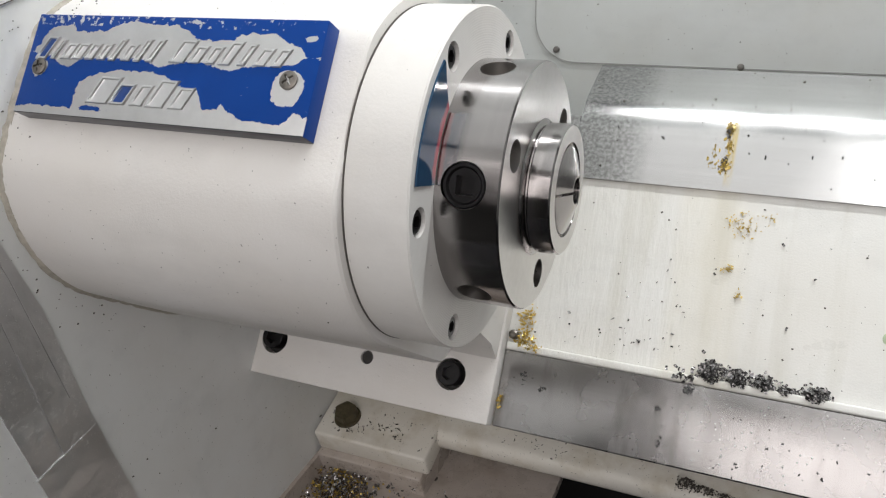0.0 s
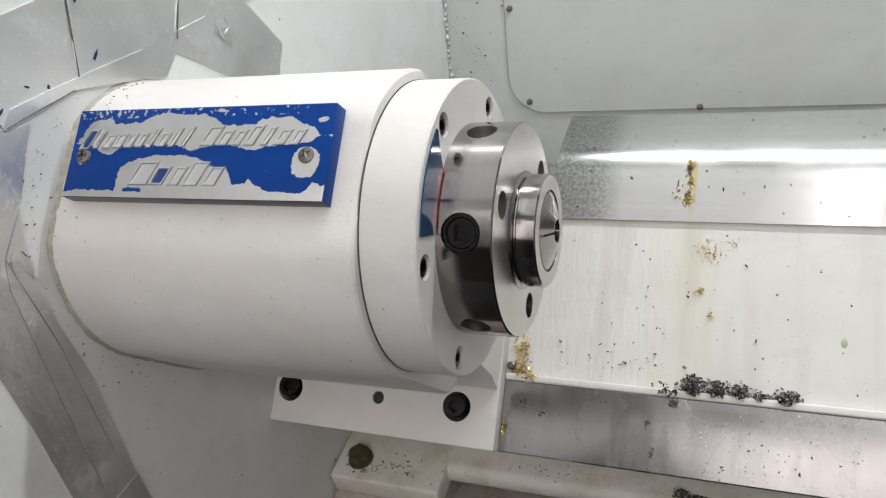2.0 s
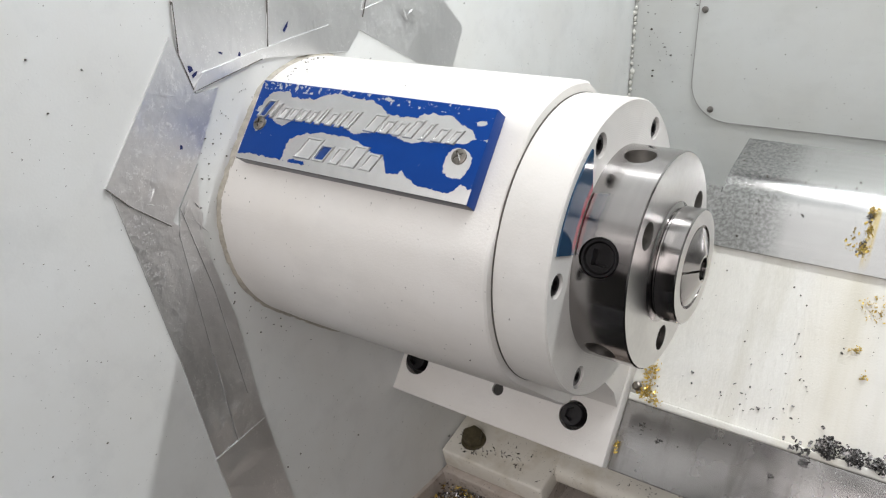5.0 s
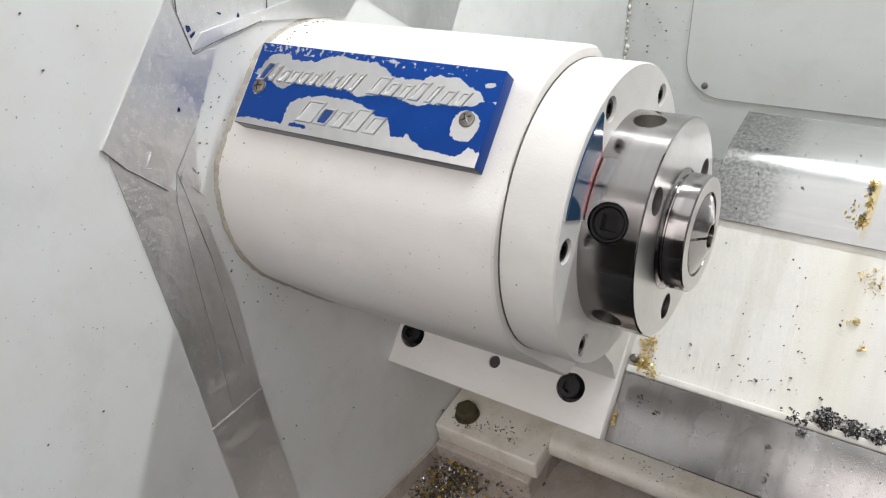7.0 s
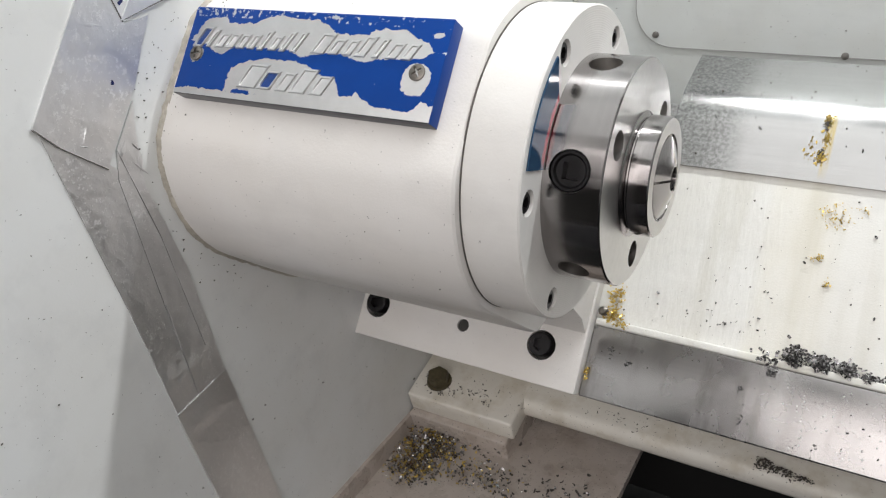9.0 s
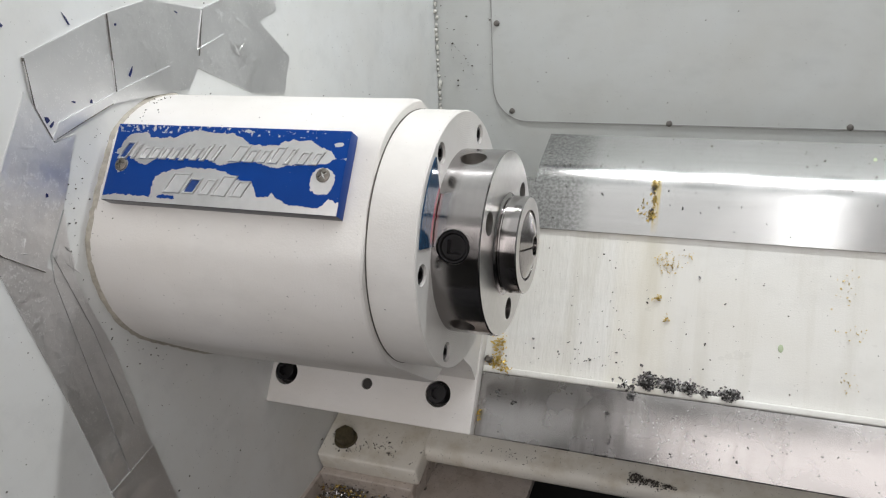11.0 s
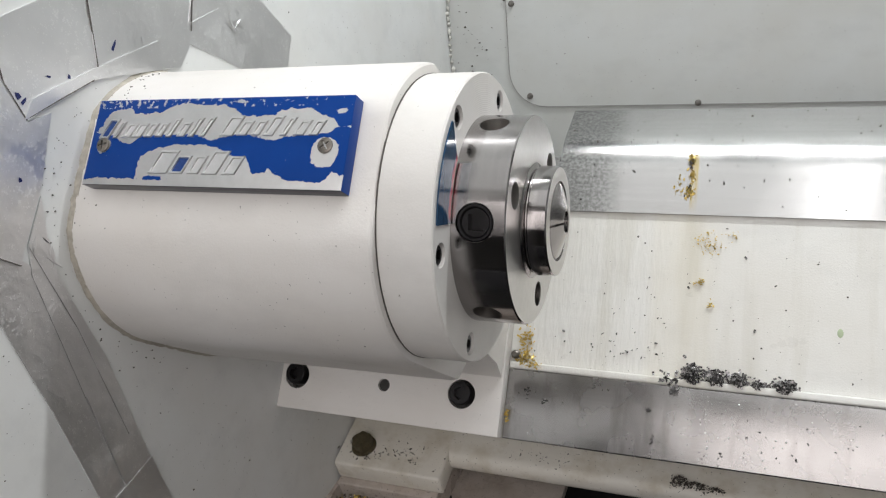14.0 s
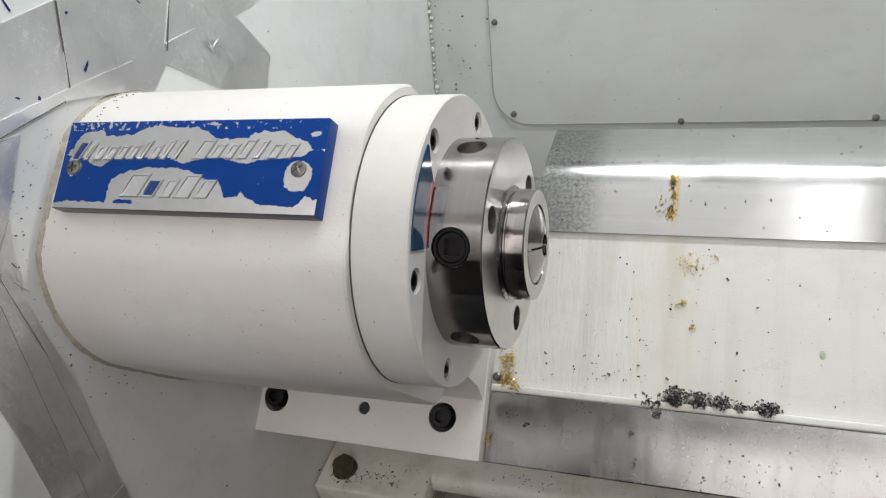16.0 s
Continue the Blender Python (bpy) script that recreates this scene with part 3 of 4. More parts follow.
def raised_bar(x, y, w, h, slant, inked=False):
    """One slanted block of embossed lettering, reduced to an outlined bar."""
    bm = bmesh.new()
    loops = []
    for grow, z in ((0.0, -0.0002), (0.0, 0.00035), (-0.0004, 0.0010), (-0.0012, 0.0010), (-0.0015, 0.0001)):
        a, c = w / 2 + grow, h / 2 + grow
        loops.append([bm.verts.new((x + sx * a + slant * sy * c, y + sy * c, z)) for sx, sy in ((-1, -1), (1, -1), (1, 1), (-1, 1))])
    for a, b in zip(loops, loops[1:]):
        for k in range(4):
            bm.faces.new((a[k], a[(k + 1) % 4], b[(k + 1) % 4], b[k]))
    bm.faces.new(loops[-1])
    bar = part("raised_bar", bm, M_ALU, plate, sharp=20)
    if inked:
        # blue paint left in the hollow
        bar.data.materials.append(M_PLATE_BLUE)
        for f in bar.data.polygons:
            if abs(f.center.z - 0.0001) < 0.0001 and f.normal.z > 0.9:
                f.material_index = 1


for i, (w, h) in enumerate(((9, 13), (4, 11), (8, 9), (8, 9), (7, 9), (6, 9), (5, 12), (7, 9), (5, 12), (5, 12))):
    raised_bar(-0.0760 + i * 0.0080, 0.0068 + (h - 9) * 0.0004 + i * 0.00012, w * 0.00085, h * 0.00098, 0.55, i == 0)
for i, (w, h) in enumerate(((11, 12), (8, 9), (7, 9), (8, 12), (5, 11), (8, 9), (7, 9))):
    raised_bar(0.0130 + i * 0.0093, 0.0082 + (h - 9) * 0.0004, w * 0.00085, h * 0.00098, 0.55)
for i, (w, h) in enumerate(((14, 13), (10, 10), (8, 10), (11, 13), (9, 10))):
    raised_bar(-0.0300 + i * 0.0122, -0.0140 + (h - 10) * 0.0005, w * 0.00098, h * 0.00110, 0.5, i == 1)

M_SCREW = plain("dull_screw_steel", (0.20, 0.185, 0.165), 0.40, 1.0, 300.0, 0.5)
for x in (-0.0788, 0.0752):
    s = part("plate_screw", lathe([(-0.001, 0), (-0.001, 0.0045), (0.0004, 0.0045), (0.0010, 0.0036), (0.0012, 0)], 32), M_SCREW, plate, "steel cross-head screw")
    carve(s, box(-0.0007, 0.004, -0.0030, 0.0030, -0.0006, 0.0006))
    carve(s, box(-0.0007, 0.004, -0.0006, 0.0006, -0.0030, 0.0030))
    s.matrix_basis = Matrix.Translation((x, -0.0020, 0.0004)) @ pose(0, 0, 0, 0, 0, 35 if x > 0 else 12) @ UPX

# ---- foil tape on the wall ----
def foil():
    m, nt, b = material("oily_aluminium_foil_tape")
    b.inputs["Metallic"].default_value = 0.85
    c = mix(nt, ramp(nt, noise_node(nt, 14.0, 5.0), [(0.3, 0.0), (0.7, 1.0)]), (0.70, 0.70, 0.705), (0.84, 0.84, 0.845))
    co = nt.nodes.new("ShaderNodeTexCoord")
    vor = node(nt, "ShaderNodeTexVoronoi", Scale=620.0)
    nt.links.new(co.outputs["Object"], vor.inputs["Vector"])
    size = maths(nt, "MULTIPLY", ramp(nt, noise_node(nt, 16.0, 3.0), [(0.36, 0.35), (0.60, 1.0)]), ramp(nt, noise_node(nt, 260.0, 2.0), [(0.40, 0.0), (0.68, 0.62)]))
    drops = maths(nt, "LESS_THAN", vor.outputs["Distance"], size)
    drops = maths(nt, "MULTIPLY", drops, 0.55)
    nt.links.new(mix(nt, drops, c, (0.88, 0.88, 0.88)), b.inputs["Base Color"])
    nt.links.new(maths(nt, "SUBTRACT", 0.95, maths(nt, "MULTIPLY", drops, 0.90)), b.inputs["Metallic"])
    rough = ramp(nt, noise_node(nt, 35.0, 6.0, 0.65), [(0.3, 0.34), (0.7, 0.48)])
    nt.links.new(rough, b.inputs["Roughness"])
    ridge = maths(nt, "ABSOLUTE", maths(nt, "SUBTRACT", noise_node(nt, 24.0, 2.0, 0.5), 0.5))
    ridge = ramp(nt, ridge, [(0.0, 1.0), (0.05, 0.45), (0.25, 0.0)])
    wrinkle = maths(nt, "ADD", maths(nt, "MULTIPLY", ridge, 0.12), maths(nt, "ADD", noise_node(nt, 18.0, 3.0, 0.5), maths(nt, "MULTIPLY", noise_node(nt, 110.0, 4.0), 0.28)))
    crumple = maths(nt, "MULTIPLY", ramp(nt, noise_node(nt, 11.0, 2.0), [(0.52, 0.0), (0.66, 1.0)]), noise_node(nt, 55.0, 2.0, 0.4))
    wrinkle = maths(nt, "ADD", wrinkle, maths(nt, "MULTIPLY", crumple, 1.3))
    wrinkle = maths(nt, "ADD", wrinkle, maths(nt, "MULTIPLY", drops, 0.12))
    bump(nt, b, wrinkle, 0.36, 0.005)
    return m


M_FOIL = foil()
SIDE = LEVEL @ Matrix.Translation((WALL_X, 0, 0))
LAB = "wrinkled aluminium foil tape stuck on the wall"
tapes = []
tapes.append(sheet([(-0.063, 0.170), (-0.073, 0.140), (-0.0723, 0.1148), (-0.060, 0.119), (-0.0124, 0.1103), (0.03, 0.097), (0.0645, 0.0792), (0.0836, 0.0881), (0.1125, 0.1255), (0.0593, 0.1557), (0.0147, 0.1640)],
      0.0012, SIDE, "foil_tape", M_FOIL, LAB, "tape", "foil tapes"))
tapes.append(sheet([(0.0840, 0.0884), (0.1413, 0.0351), (0.1887, 0.0087), (0.2152, 0.0345), (0.1845, 0.0843), (0.2165, 0.0813), (0.225, 0.105), (0.17, 0.118), (0.1130, 0.1258)],
      0.0009, SIDE, "foil_tape", M_FOIL, LAB, "tape", "foil tapes"))
tapes.append(sheet([(-0.0742, 0.1520), (-0.082, 0.146), (-0.152, 0.0945), (-0.1443, 0.0777), (-0.126, 0.0500), (-0.0857, 0.0798), (-0.0551, 0.110), (-0.0723, 0.1140), (-0.0735, 0.139)],
      0.0016, SIDE, "foil_tape", M_FOIL, LAB, "tape", "foil tapes"))
tapes.append(sheet([(-0.1500, 0.0900), (-0.1621, -0.0363), (-0.1753, -0.1385), (-0.1290, -0.1180), (-0.1393, -0.0489), (-0.1180, 0.0400), (-0.1270, 0.0600)],
      0.0008, SIDE, "foil_tape", M_FOIL, LAB, "tape", "foil tapes"))
tapes.append(sheet([(-0.0987, 0.0573), (-0.0905, 0.0740), (-0.1150, 0.0560), (-0.1235, 0.0400), (-0.1400, -0.0489), (-0.1535, -0.1266), (-0.1280, -0.1390), (-0.1123, -0.0408), (-0.1101, 0.0258)],
      0.0013, SIDE, "foil_tape", M_FOIL, LAB, "tape", "foil tapes"))
tapes.append(sheet([(-0.1748, -0.1250), (-0.1837, -0.2137), (-0.2000, -0.3600), (-0.1480, -0.3700), (-0.1419, -0.2798), (-0.1262, -0.1310)],
      0.0019, SIDE, "foil_tape", M_FOIL, LAB, "tape", "foil tapes"))
crease = [(3, -0.1395, -0.05, -0.1533, -0.1266), (5, -0.1533, -0.13, -0.170, -0.25), (4, -0.1150, 0.0560, -0.1180, -0.0100), (4, -0.1180, -0.0100, -0.1300, -0.1000), (0, -0.0722, 0.1150, -0.0124, 0.1105), (0, -0.0124, 0.1105, 0.0645, 0.0795),
          (0, 0.0147, 0.1600, -0.008, 0.1147), (1, 0.1125, 0.1255, 0.0907, 0.1012), (0, -0.063, 0.170, -0.0735, 0.142), (0, -0.0735, 0.142, -0.0722, 0.1155), (2, -0.1512, 0.0935, -0.1443, 0.0777),
          (2, -0.1443, 0.0777, -0.1255, 0.0500), (1, 0.0907, 0.1012, 0.1285, 0.0967)]
for k, y0, z0, y1, z1 in crease:
    ln = math.hypot(y1 - y0, z1 - z0)
    bm = box(0.0005, 0.0019, -ln / 2, ln / 2, -0.0003, 0.0003, 0.00025)
    part("fold", bm, M_FOIL, tapes[k], "raised fold line").matrix_basis = Matrix.Translation((0, (y0 + y1) / 2, (z0 + z1) / 2)) @ pose(0, 0, 0, math.degrees(math.atan2(z1 - z0, y1 - y0)))

for k, y0, z0, y1, z1 in ((0, -0.0635, 0.1690, -0.0732, 0.1400), (0, -0.0732, 0.1400, -0.0725, 0.1150), (2, -0.1518, 0.0940, -0.1444, 0.0776), (2, -0.1444, 0.0776, -0.1260, 0.0499), (0, 0.0147, 0.1635, -0.0080, 0.1120), (1, 0.1128, 0.1256, 0.0900, 0.0960),
                          (0, -0.0124, 0.1102, 0.0300, 0.0969), (0, -0.0700, 0.1156, -0.0124, 0.1102)):
    ln = math.hypot(y1 - y0, z1 - z0)
    part("dirty_edge", box(0.0004, 0.0021, -ln / 2, ln / 2, -0.00025, 0.00025), M_GRIME, tapes[k], "dark oily edge").matrix_basis = Matrix.Translation((0, (y0 + y1) / 2, (z0 + z1) / 2)) @ pose(0, 0, 0, math.degrees(math.atan2(z1 - z0, y1 - y0)))

OUTER = [(-0.0740, 0.1160), (-0.047, 0.1139), (-0.0150, 0.1107), (0.0146, 0.0995), (0.0457, 0.0870)]
INNER = [(-0.0628, 0.1235), (-0.0405, 0.1205), (-0.0125, 0.1165), (0.0228, 0.1107), (0.0529, 0.1055)]
bm = bmesh.new()
rows = [[bm.verts.new(v) for v in ((0.0013, *o), (0.0021, *o), (0.0026, *i), (0.0013, *i))] for o, i in zip(OUTER, INNER)]
for p, q in zip(rows, rows[1:]):
    for k in range(4):
        bm.faces.new((p[k], p[(k + 1) % 4], q[(k + 1) % 4], q[k]))
bm.faces.new(rows[0][::-1])
bm.faces.new(rows[-1])
part("folded_strip", bm, M_FOIL, tapes[0], "folded over lower strip", sharp=15)



def crumple(tape, y, z, spread, count, turn, rng):
    """Sharp little ridges where the foil has buckled, fanning about one spot."""
    bm = bmesh.new()
    for k in range(count):
        a = radians(turn + rng.uniform(-55, 55))
        ln, wd, hi = spread * rng.uniform(0.35, 1.0), spread * rng.uniform(0.05, 0.13), rng.uniform(0.0002, 0.0006)
        cy, cz = y + rng.gauss(0, spread * 0.28), z + rng.gauss(0, spread * 0.28)
        u, v = Vector((0, math.cos(a), math.sin(a))), Vector((0, -math.sin(a), math.cos(a)))
        mid = Vector((0.0014, cy, cz))
        base = [bm.verts.new(mid + q) for q in (-u * ln * 0.5, v * wd, u * ln * 0.5, -v * wd)]
        top = [bm.verts.new(mid + Vector((hi, 0, 0)) + u * ln * q) for q in (-0.18, 0.2)]
        for f in ((0, 3, 4), (3, 5, 4), (3, 2, 5), (2, 1, 5), (1, 4, 5), (1, 0, 4), (0, 1, 2, 3)):
            bm.faces.new([(base + top)[i] for i in f])
    tagged(part("crumple", bm, M_FOIL, tape, sharp=50), "buckled foil ridges", kind="stuff")


rng = random.Random(23)
crumple(tapes[2], -0.100, 0.110, 0.020, 11, -35, rng)
crumple(tapes[2], -0.128, 0.078, 0.012, 4, 10, rng)
crumple(tapes[0], 0.034, 0.104, 0.018, 10, 60, rng)
crumple(tapes[1], 0.146, 0.072, 0.018, 8, -40, rng)
crumple(tapes[4], -0.108, 0.045, 0.016, 6, 60, rng)

# ---- sealant round the headstock at the wall ----
rng = random.Random(4)
sections = []
for i, x in enumerate((0.0, 0.0012, 0.0024, 0.0036)):
    grow = (0.0014, 0.0011, 0.0006, 0.0)[i]
    sections.append((WALL_X + x, [((abs(math.hypot(y, z)) + grow + rng.uniform(-0.0007, 0.0007)) * math.cos(math.atan2(z, y)), (math.hypot(y, z) + grow + rng.uniform(-0.0007, 0.0007)) * math.sin(math.atan2(z, y))) for y, z in body_outline(front=0.0992)]))
tagged(part("sealant_bead", loft(sections), M_CAULK, BED, sharp=60), "grimy cream sealant bead round the headstock", "sealant bead")

# ---- coloured sticker on the cap ----
def sticker_paint():
    m, nt, b = material("blue_and_red_gloss_film")
    co = nt.nodes.new("ShaderNodeTexCoord")
    sep = nt.nodes.new("ShaderNodeSeparateXYZ")
    nt.links.new(co.outputs["Object"], sep.inputs[0])
    r = maths(nt, "SQRT", maths(nt, "ADD", maths(nt, "POWER", sep.outputs[1], 2.0), maths(nt, "POWER", sep.outputs[2], 2.0)))
    wob = maths(nt, "ADD", r, maths(nt, "MULTIPLY", noise_node(nt, 60.0), 0.008))
    red = ramp(nt, maths(nt, "MULTIPLY", maths(nt, "SUBTRACT", wob, 0.066), 40.0), [(0.05, 0.0), (0.12, 1.0), (0.22, 1.0), (0.30, 0.0)])
    red = maths(nt, "MULTIPLY", red, ramp(nt, maths(nt, "ADD", maths(nt, "MULTIPLY", sep.outputs[1], 20.0), 0.5), [(0.10, 0.0), (0.18, 1.0), (0.85, 1.0), (0.92, 0.0)]))
    nt.links.new(mix(nt, red, (0.014, 0.055, 0.12), (0.36, 0.03, 0.06)), b.inputs["Base Color"])
    b.inputs["Roughness"].default_value = 0.12
    return m


M_FILM = sticker_paint()


def arc_sheet(r0, r1, a0, a1, x0, x1, steps=24):
    bm = bmesh.new()
    rows = []
    for i in range(steps + 1):
        a = radians(a0 + (a1 - a0) * i / steps)
        taper = min(1.0, i / 5.0)
        rows.append([bm.verts.new((x, r * math.cos(a), r * math.sin(a))) for x, r in ((x0, r0 + (r1 - r0) * 0.9 * (1 - taper)), (x0, r1), (x1, r1), (x1, r0 + (r1 - r0) * 0.9 * (1 - taper)))])
    for p, q in zip(rows, rows[1:]):
        for k in range(4):
            bm.faces.new((p[k], p[(k + 1) % 4], q[(k + 1) % 4], q[k]))
    bm.faces.new(rows[0][::-1])
    bm.faces.new(rows[-1])
    return bm


tagged(part("sticker", arc_sheet(0.0655, 0.0850, 67, 108, 0.0002, 0.0010), M_FILM, BED), "glossy dark blue and red sticker on the cap face", "sticker")
part("joint_line", lathe([(-0.0330, 0.0880), (-0.0330, 0.0898), (-0.0325, 0.0898), (-0.0325, 0.0880)], 128, close=True), M_GRIME, headstock, "grimy joint between cap and housing")

# ---- back cover, rivets and weld ----
cover_out = [(0.9, 0.62), (-0.156, 0.62), (-0.156, 0.0)]
for i in range(9):
    a = radians(180 + 90 * i / 8)
    cover_out.append((-0.106 + 0.05 * math.cos(a), -0.0105 + 0.05 * math.sin(a)))
cover_out.append((0.9, -0.0605))
bm = bmesh.new()
fa = [bm.verts.new((x, -0.0001, z)) for x, z in cover_out]
fb = [bm.verts.new((x, -0.0020, z)) for x, z in cover_out]
for i in range(len(fa)):
    j = (i + 1) % len(fa)
    bm.faces.new((fa[i], fa[j], fb[j], fb[i]))
bm.faces.new(fb)
bm.faces.new(fa[::-1])
cover = thing("access_cover", BACK, "grey-white access cover with rounded corner and rivets", "access cover")
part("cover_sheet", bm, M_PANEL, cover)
gasket = bmesh.new()
for (x0, z0), (x1, z1) in zip(cover_out[1:], cover_out[2:]):
    ln = math.hypot(x1 - x0, z1 - z0)
    box(-ln / 2, ln / 2, -0.0023, -0.0002, -0.0006, 0.0006, bm=gasket, m=Matrix.Translation(((x0 + x1) / 2, 0, (z0 + z1) / 2)) @ pose(0, 0, 0, 0, -math.degrees(math.atan2(z1 - z0, x1 - x0)), 0))
part("edge_seal", gasket, plain("dirty_grey_seal", (0.30, 0.30, 0.29), 0.6), cover, "dirty grey seal line round the cover")
for x, z in ((-0.1285, -0.0455), (0.0912, -0.0585), (0.311, -0.0575), (0.53, -0.0575), (-0.1485, 0.077), (-0.1485, 0.30)):
    part("rivet", lathe([(0, 0), (0, 0.0042), (0.003, 0.0036), (0.0042, 0.002), (0.0045, 0)], 20), M_GRIME, cover, "grimy rivet").matrix_basis = Matrix.Translation((x, -0.002, z)) @ pose(0, 0, 0, 0, 0, -90)
bm = bmesh.new()
rng = random.Random(7)
z = -0.25
while z < 0.6:
    g = bmesh.ops.create_icosphere(bm, subdivisions=1, radius=1.0)["verts"]
    bmesh.ops.transform(bm, matrix=Matrix.Translation((WALL_X + 0.003 + rng.uniform(-0.0015, 0.0015), -0.003, z)) @ Matrix.Diagonal((0.003 * rng.uniform(0.7, 1.3), 0.003, 0.0045 * rng.uniform(0.6, 1.2), 1)), verts=g)
    z += rng.uniform(0.006, 0.011)
tagged(part("weld_seam", bm, plain("rusty_white_weld", (0.58, 0.56, 0.52), 0.5, 0.0, 140.0, 0.8), BACK, sharp=70), "lumpy grimy weld seam in the corner", "weld seam", kind="stuff")

# ---- hex bolt on the block, screw by the way ----
hexbolt = thing("hex_bolt", LEVEL @ Matrix.Translation((-0.212, 0.0625, -0.3595)), "oily rusty hexagon bolt on the base block", "hex bolt")
bm = bmesh.new()
g = bmesh.ops.create_cone(bm, cap_ends=True, segments=6, radius1=0.0115, radius2=0.0115, depth=0.010)["verts"]
bmesh.ops.transform(bm, matrix=pose(0, 0, 0.0065, 0, 0, 17), verts=g)
bmesh.ops.bevel(bm, geom=bm.edges[:], offset=0.0007, segments=2, affect="EDGES")
part("bolt_head", bm, M_RUST, hexbolt)
bm = bmesh.new()
bmesh.ops.create_cone(bm, cap_ends=True, segments=32, radius1=0.0135, radius2=0.0130, depth=0.002)
part("washer", bm, M_RUST, hexbolt).matrix_basis = pose(0, 0, 0.001)
tagged(part("cap_screw", lathe([(0, 0), (0, 0.0038), (0.0035, 0.0036), (0.0048, 0.002), (0.0048, 0)], 20), M_SCREW, BED @ Matrix.Translation((-0.0245, -0.0665, -0.200)) @ UPX), "small bright screw head beside the headstock foot", "screw")

# ---- swarf, chips and grit ----
rng = random.Random(11)
heap("swarf_heap", BED, [(0.120, -0.0685, -0.1995, 0.009, 0.008, 0.012, 170), (0.137, -0.0695, -0.1995, 0.008, 0.007, 0.010, 150), (0.153, -0.070, -0.1995, 0.008, 0.006, 0.010, 130),
                         (0.168, -0.0725, -0.1995, 0.005, 0.004, 0.006, 50), (0.186, -0.0715, -0.1995, 0.008, 0.006, 0.011, 150), (0.101, -0.0745, -0.1950, 0.008, 0.006, 0.004, 28), (0.106, -0.0825, -0.197, 0.003, 0.003, 0.004, 22)],
     M_SWARF, "tangled heap of grey steel swarf on the bed", rng, 0.0042)
heap("brass_chips", BED, [(-0.017, -0.052, -0.1998, 0.006, 0.008, 0.004, 90), (-0.016, -0.068, -0.1998, 0.008, 0.006, 0.005, 110), (-0.010, -0.074, -0.1955, 0.009, 0.003, 0.003, 40), (-0.026, -0.118, -0.1965, 0.0015, 0.005, 0.003, 16)],
     M_BRASS, "golden brass chips in the corner of the bed", rng, 0.0026)
heap("brass_chips", BED, [(0.1085, 0.110, -0.1968, 0.003, 0.005, 0.003, 40), (0.1095, 0.096, -0.1968, 0.003, 0.006, 0.003, 45), (0.108, 0.080, -0.1968, 0.004, 0.006, 0.003, 55), (0.100, 0.088, -0.1968, 0.003, 0.012, 0.001, 20)],
     M_BRASS, "brass chips smeared on the upper way", rng, 0.0022)
heap("swarf_scatter", BED, [(0.1080, 0.107, -0.1965, 0.002, 0.005, 0.003, 26), (0.107, 0.082, -0.1965, 0.003, 0.005, 0.003, 30)], M_SPECK, "dark oily crumbs among the brass on the upper way", rng, 0.0022)
heap("brass_chips", BED, [(0.126, 0.038, -0.1998, 0.010, 0.010, 0.001, 75), (0.142, 0.046, -0.1998, 0.008, 0.006, 0.001, 16), (0.120, 0.006, -0.1998, 0.004, 0.003, 0.003, 34), (0.1295, -0.012, -0.1998, 0.003, 0.003, 0.002, 22), (0.270, 0.03, -0.1998, 0.010, 0.020, 0.0005, 22), (0.277, -0.008, -0.1998, 0.012, 0.01, 0.0005, 14), (0.275, -0.05, -0.1998, 0.010, 0.012, 0.0005, 14)],
     M_BRASS, "brass chips scattered down the bed", rng, 0.0018)
heap("swarf_scatter", BED, [(0.088, -0.100, -0.1968, 0.002, 0.002, 0.003, 10), (-0.012, -0.096, -0.1968, 0.0025, 0.004, 0.003, 12), (0.004, -0.102, -0.1968, 0.003, 0.003, 0.001, 5), (0.092, -0.118, -0.1968, 0.002, 0.01, 0.001, 6), (0.130, -0.128, -0.1968, 0.06, 0.006, 0.001, 8), (0.20, -0.11, -0.1968, 0.10, 0.02, 0.0005, 24),
                             (0.06, -0.055, -0.1998, 0.06, 0.02, 0.001, 26), (0.10, 0.0, -0.1998, 0.10, 0.05, 0.0005, 18), (0.10, 0.09, -0.1968, 0.12, 0.02, 0.0005, 10)],
     M_SWARF, "loose grey steel chips on bed and ways", rng, 0.0026)
heap("brass_chips", LEVEL, [(-0.212, -0.035, -0.397, 0.030, 0.045, 0.005, 300), (-0.205, 0.010, -0.405, 0.030, 0.024, 0.007, 230), (-0.15, -0.01, -0.400, 0.05, 0.03, 0.001, 110)], M_BRASS, "brass chips lying in the oily pan", rng, 0.0040)
heap("swarf_scatter", LEVEL, [(-0.205, -0.035, -0.397, 0.034, 0.045, 0.006, 480), (-0.203, 0.010, -0.405, 0.032, 0.024, 0.008, 380), (-0.14, -0.01, -0.400, 0.06, 0.04, 0.001, 260), (-0.05, 0.0, -0.403, 0.04, 0.03, 0.001, 110)], M_SWARF, "dark steel chips lying in the oily pan", rng, 0.0042)
